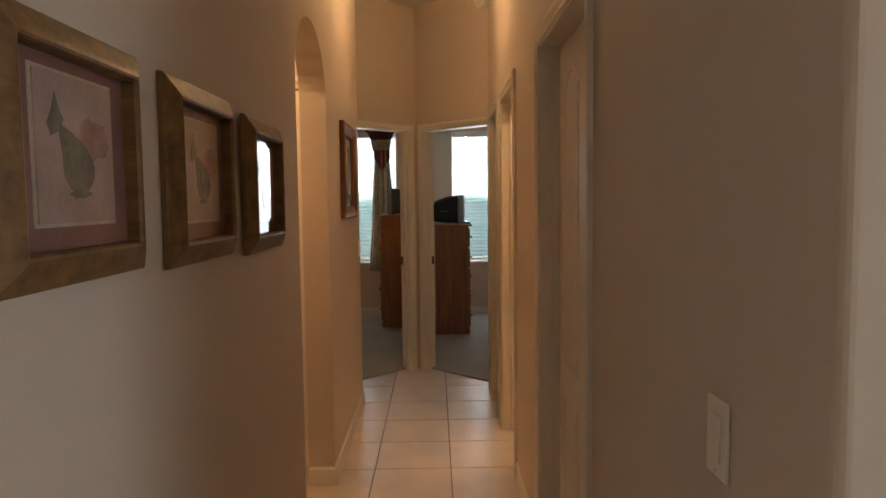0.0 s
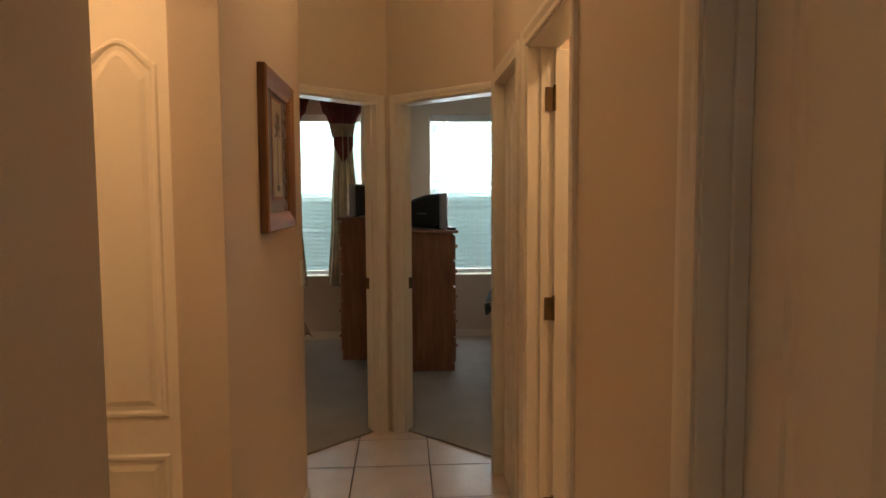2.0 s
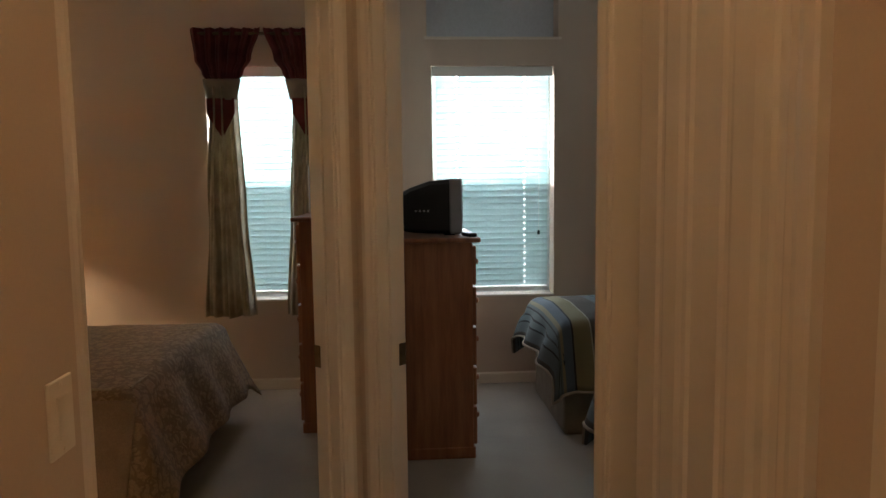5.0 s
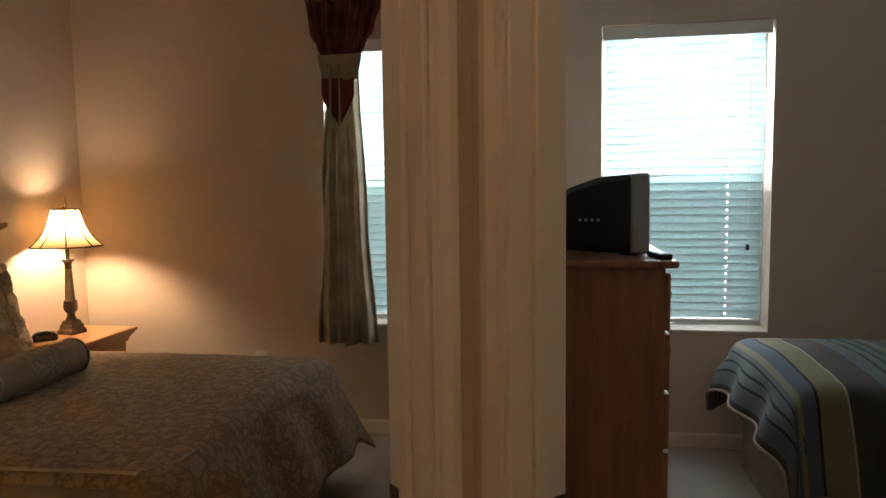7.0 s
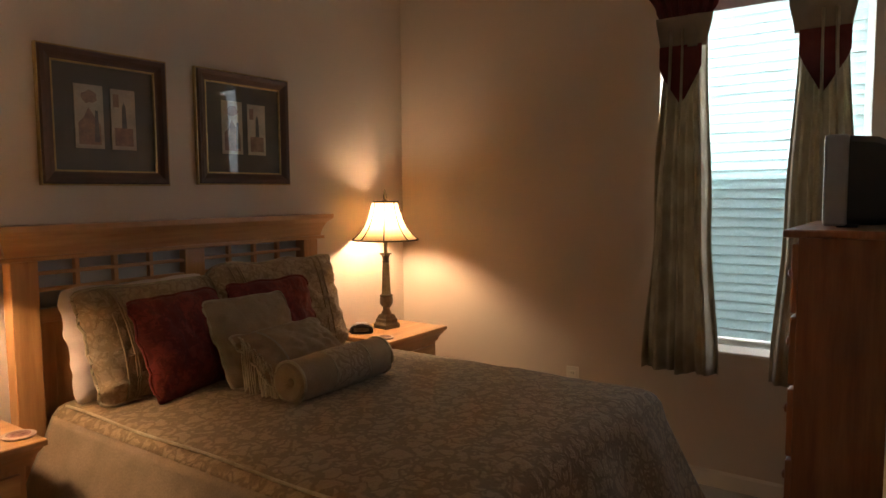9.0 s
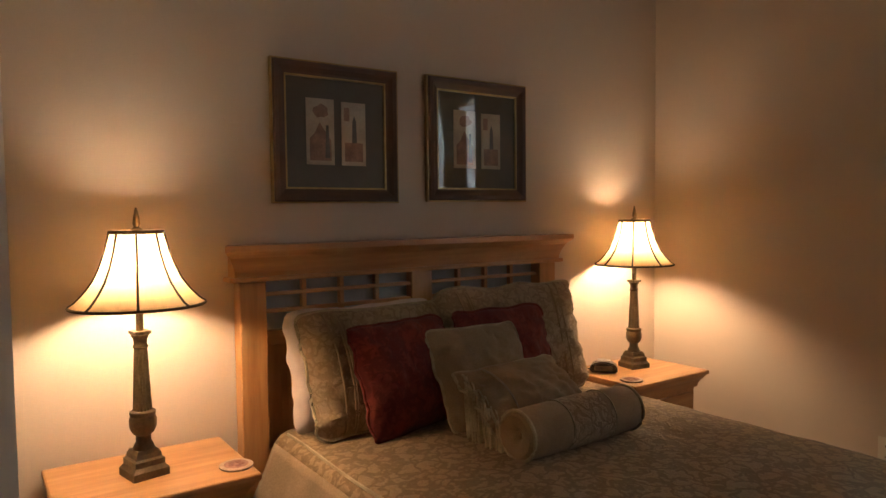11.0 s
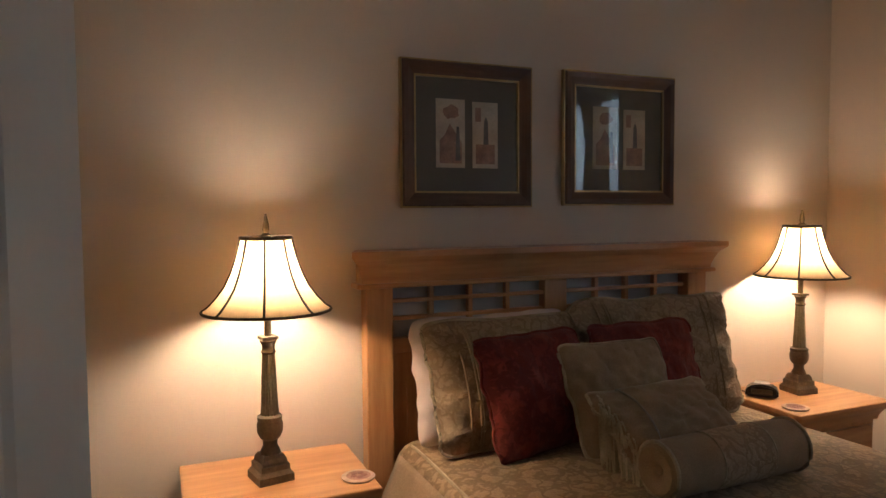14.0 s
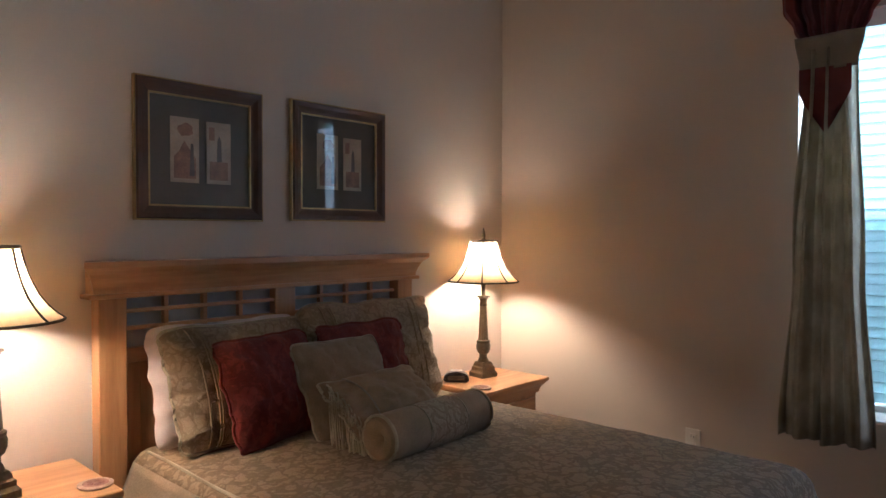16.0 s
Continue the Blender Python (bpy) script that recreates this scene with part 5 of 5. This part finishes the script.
def chest(m, depth, width, height, label):
    """Chest of drawers: back at x = 0, front towards +x, y across."""
    c = thing("chest_of_drawers", m, label, "chest of drawers")
    part("carcass", rbox(0.0, depth - 0.02, 0.015, width - 0.015, 0.06, height - 0.026, 0.004), REDWOOD, c)
    part("top", rbox(-0.003, depth + 0.022, -0.012, width + 0.012, height - 0.026, height, 0.009, 3), REDWOOD, c)
    part("plinth", rbox(0.0, depth - 0.01, 0.01, width - 0.01, 0.012, 0.075, 0.006), REDWOOD, c)
    n = 5
    for k in range(n):
        z0 = 0.085 + (height - 0.12) * k / n
        z1 = 0.085 + (height - 0.12) * (k + 1) / n - 0.012
        d = part("drawer", rbox(depth - 0.022, depth, 0.025, width - 0.025, z0, z1, 0.006), REDWOOD, c)
        for y in (width * 0.27, width * 0.73):
            part("knob", lathe([(0.009, 0), (0.008, 0.012), (0.016, 0.02), (0.015, 0.028), (0.004, 0.033)], 16), REDWOOD, d, "round wooden knob", True, pose(depth, y, (z0 + z1) / 2, 0, 90))
    return c


def television(m, w, h, d, label):
    """Tube set: screen towards +x, back towards -x, y across, feet at z = 0."""
    t = thing("television", m, label, "television")
    part("bezel", rbox(0.0, 0.07, -w / 2, w / 2, 0.006, h, 0.012, 3), SILVERP, t, "silver plastic screen surround")
    part("screen", rbox(0.062, 0.074, -w / 2 + 0.035, w / 2 - 0.035, 0.05, h - 0.03, 0.004), SCREEN, t)
    bm = bmesh.new()
    rings = []
    for x, k, top, bot in ((0.0, 0.985, h * 0.985, 0.01), (-d * 0.35, 0.93, h * 0.96, 0.01), (-d * 0.7, 0.72, h * 0.84, 0.015), (-d * 0.95, 0.58, h * 0.70, 0.03), (-d, 0.55, h * 0.66, 0.05)):
        hw, r = w / 2 * k, 0.02
        rings.append([bm.verts.new((x, y, z)) for y, z in ((-hw + r, bot), (hw - r, bot), (hw, bot + r), (hw, top - r), (hw - r, top), (-hw + r, top), (-hw, top - r), (-hw, bot + r))])
    for a, c in zip(rings, rings[1:]):
        for i in range(8):
            bm.faces.new((a[i], a[(i + 1) % 8], c[(i + 1) % 8], c[i]))
    bm.faces.new(rings[0])
    bm.faces.new(rings[-1][::-1])
    part("rear_housing", bm, BLACKP, t, "black plastic rear housing", True)
    for k in range(7):
        part("vent_slot", rbox(-d * 0.62 + k * 0.022, -d * 0.62 + k * 0.022 + 0.010, -w / 2 * 0.93, -w / 2 * 0.80, h * 0.42, h * 0.45), SILVERP, t)
    for y in (-w * 0.4, w * 0.4):
        part("foot", rbox(-0.03, 0.03, y - 0.02, y + 0.02, 0.0, 0.012, 0.002), BLACKP, t)
    return t


chest(pose(0.215, 7.80, 0), 0.375, 0.78, 1.192, "reddish-brown pine chest of drawers against the wall")
television(pose(0.465, 8.18, 1.192), 0.42, 0.305, 0.30, "black tube television with a silver front on the chest")
t = thing("remote_control", pose(0.56, 7.90, 1.192, 0, 0, 12), "black plastic remote control lying on the chest", "remote control")
part("body", rbox(-0.022, 0.022, -0.075, 0.075, 0.0, 0.02, 0.006), BLACKP, t)
part("keypad", rbox(-0.015, 0.015, -0.055, 0.045, 0.0195, 0.0212, 0.0006, 1), SILVERP, t)
chest(pose(-0.005, 8.98, 0, 0, 0, 180), 0.40, 0.72, 1.29, "reddish-brown chest of drawers beside the curtained window")
television(pose(-0.27, 8.62, 1.29, 0, 0, 180), 0.40, 0.30, 0.22, "small silver-fronted television on the chest")

# ---- twin room beds ----


def twin_bed(y, label):
    b = thing("twin_bed", pose(0, y, 0), "taupe-skirted single bed under a comforter", "bed", "", "twin beds")
    part("mattress", rbox(1.08, 2.94, -0.44, 0.44, 0.33, 0.645, 0.05, 3), SHEET, b, "", True)
    part("skirt", rbox(1.12, 2.93, -0.42, 0.42, 0.015, 0.34, 0.02), SHEET, b, "taupe cloth bed skirt")
    c = thing("comforter", pose(3.0, y, 0, 0, 0, 180), label, "comforter", "", "striped comforters")
    bm, hem = spread(1.94, 0.49, 0.685, 0.31, 0.23, 0.10, 0.34, 0.035, seed=y, crown=0.03, folds=0.026, with_hem=True)
    o = part("cover", bm, STRIPES, c, "", True)
    part("hem_piping", tube(hem, 0.008, 6), BAND, c, "pale corded hem", True)
    o.modifiers.new("cloth", "SOLIDIFY").thickness = 0.02
    p = thing("pillow", pose(2.62, y, 0.71, 0, 0, -90) @ pose(0, 0, 0, -48), "dark grey bed pillow propped up at the bed's head", "pillow", "", "twin bed pillows")
    part("cover", cushion(0.66, 0.46, 0.18, y), GREYPILLOW, p, "", True)
    p = thing("pillow", pose(2.40, y, 0.71, 0, 0, -90) @ pose(0, 0, 0, -58), "striped pillow sham leaning at the bed's head", "pillow", "", "twin bed pillows")
    part("cover", cushion(0.62, 0.42, 0.16, y + 3), STRIPES_SHAM, p, "", True)


twin_bed(8.50, "blue, tan and black striped comforter on a single bed")
twin_bed(6.74, "blue, tan and black striped comforter on the nearer single bed")

# ---- hall tiles ----
T, JOINT = 0.41, 0.006
me = mesh_of("floor_tile", rbox(-T / 2 + JOINT / 2, T / 2 - JOINT / 2, -T / 2 + JOINT / 2, T / 2 - JOINT / 2, -0.006, 0.0, 0.002, 1), TILE)
floor = bpy.data.objects["floor"]
for i in range(-2, 2):
    for j in range(-5, 7):
        o = new("floor_tile", me)
        o.parent = floor
        o.matrix_basis = pose(-0.12 + T * (i + 0.5), 4.20 + T * (j + 0.5), 0, 0, 0, 90 * ((i * 7 + j * 3) % 4))
bm = bmesh.new()
for i in range(-3, 11):
    for j in range(-18, 7):
        if -2 <= i < 2 and j >= -5:
            continue
        x, y = -0.12 + T * (i + 0.5), 4.20 + T * (j + 0.5)
        if i >= 2 and y > 5.7 or i < -2 and y > 5.6:
            continue
        g = T / 2 - JOINT / 2
        vs = [bm.verts.new((x + a * g, y + b * g, 0)) for a, b in ((-1, -1), (1, -1), (1, 1), (-1, 1))]
        bm.faces.new(vs)
part("more_floor_tiles", bm, TILE, floor)["kind"] = "stuff"
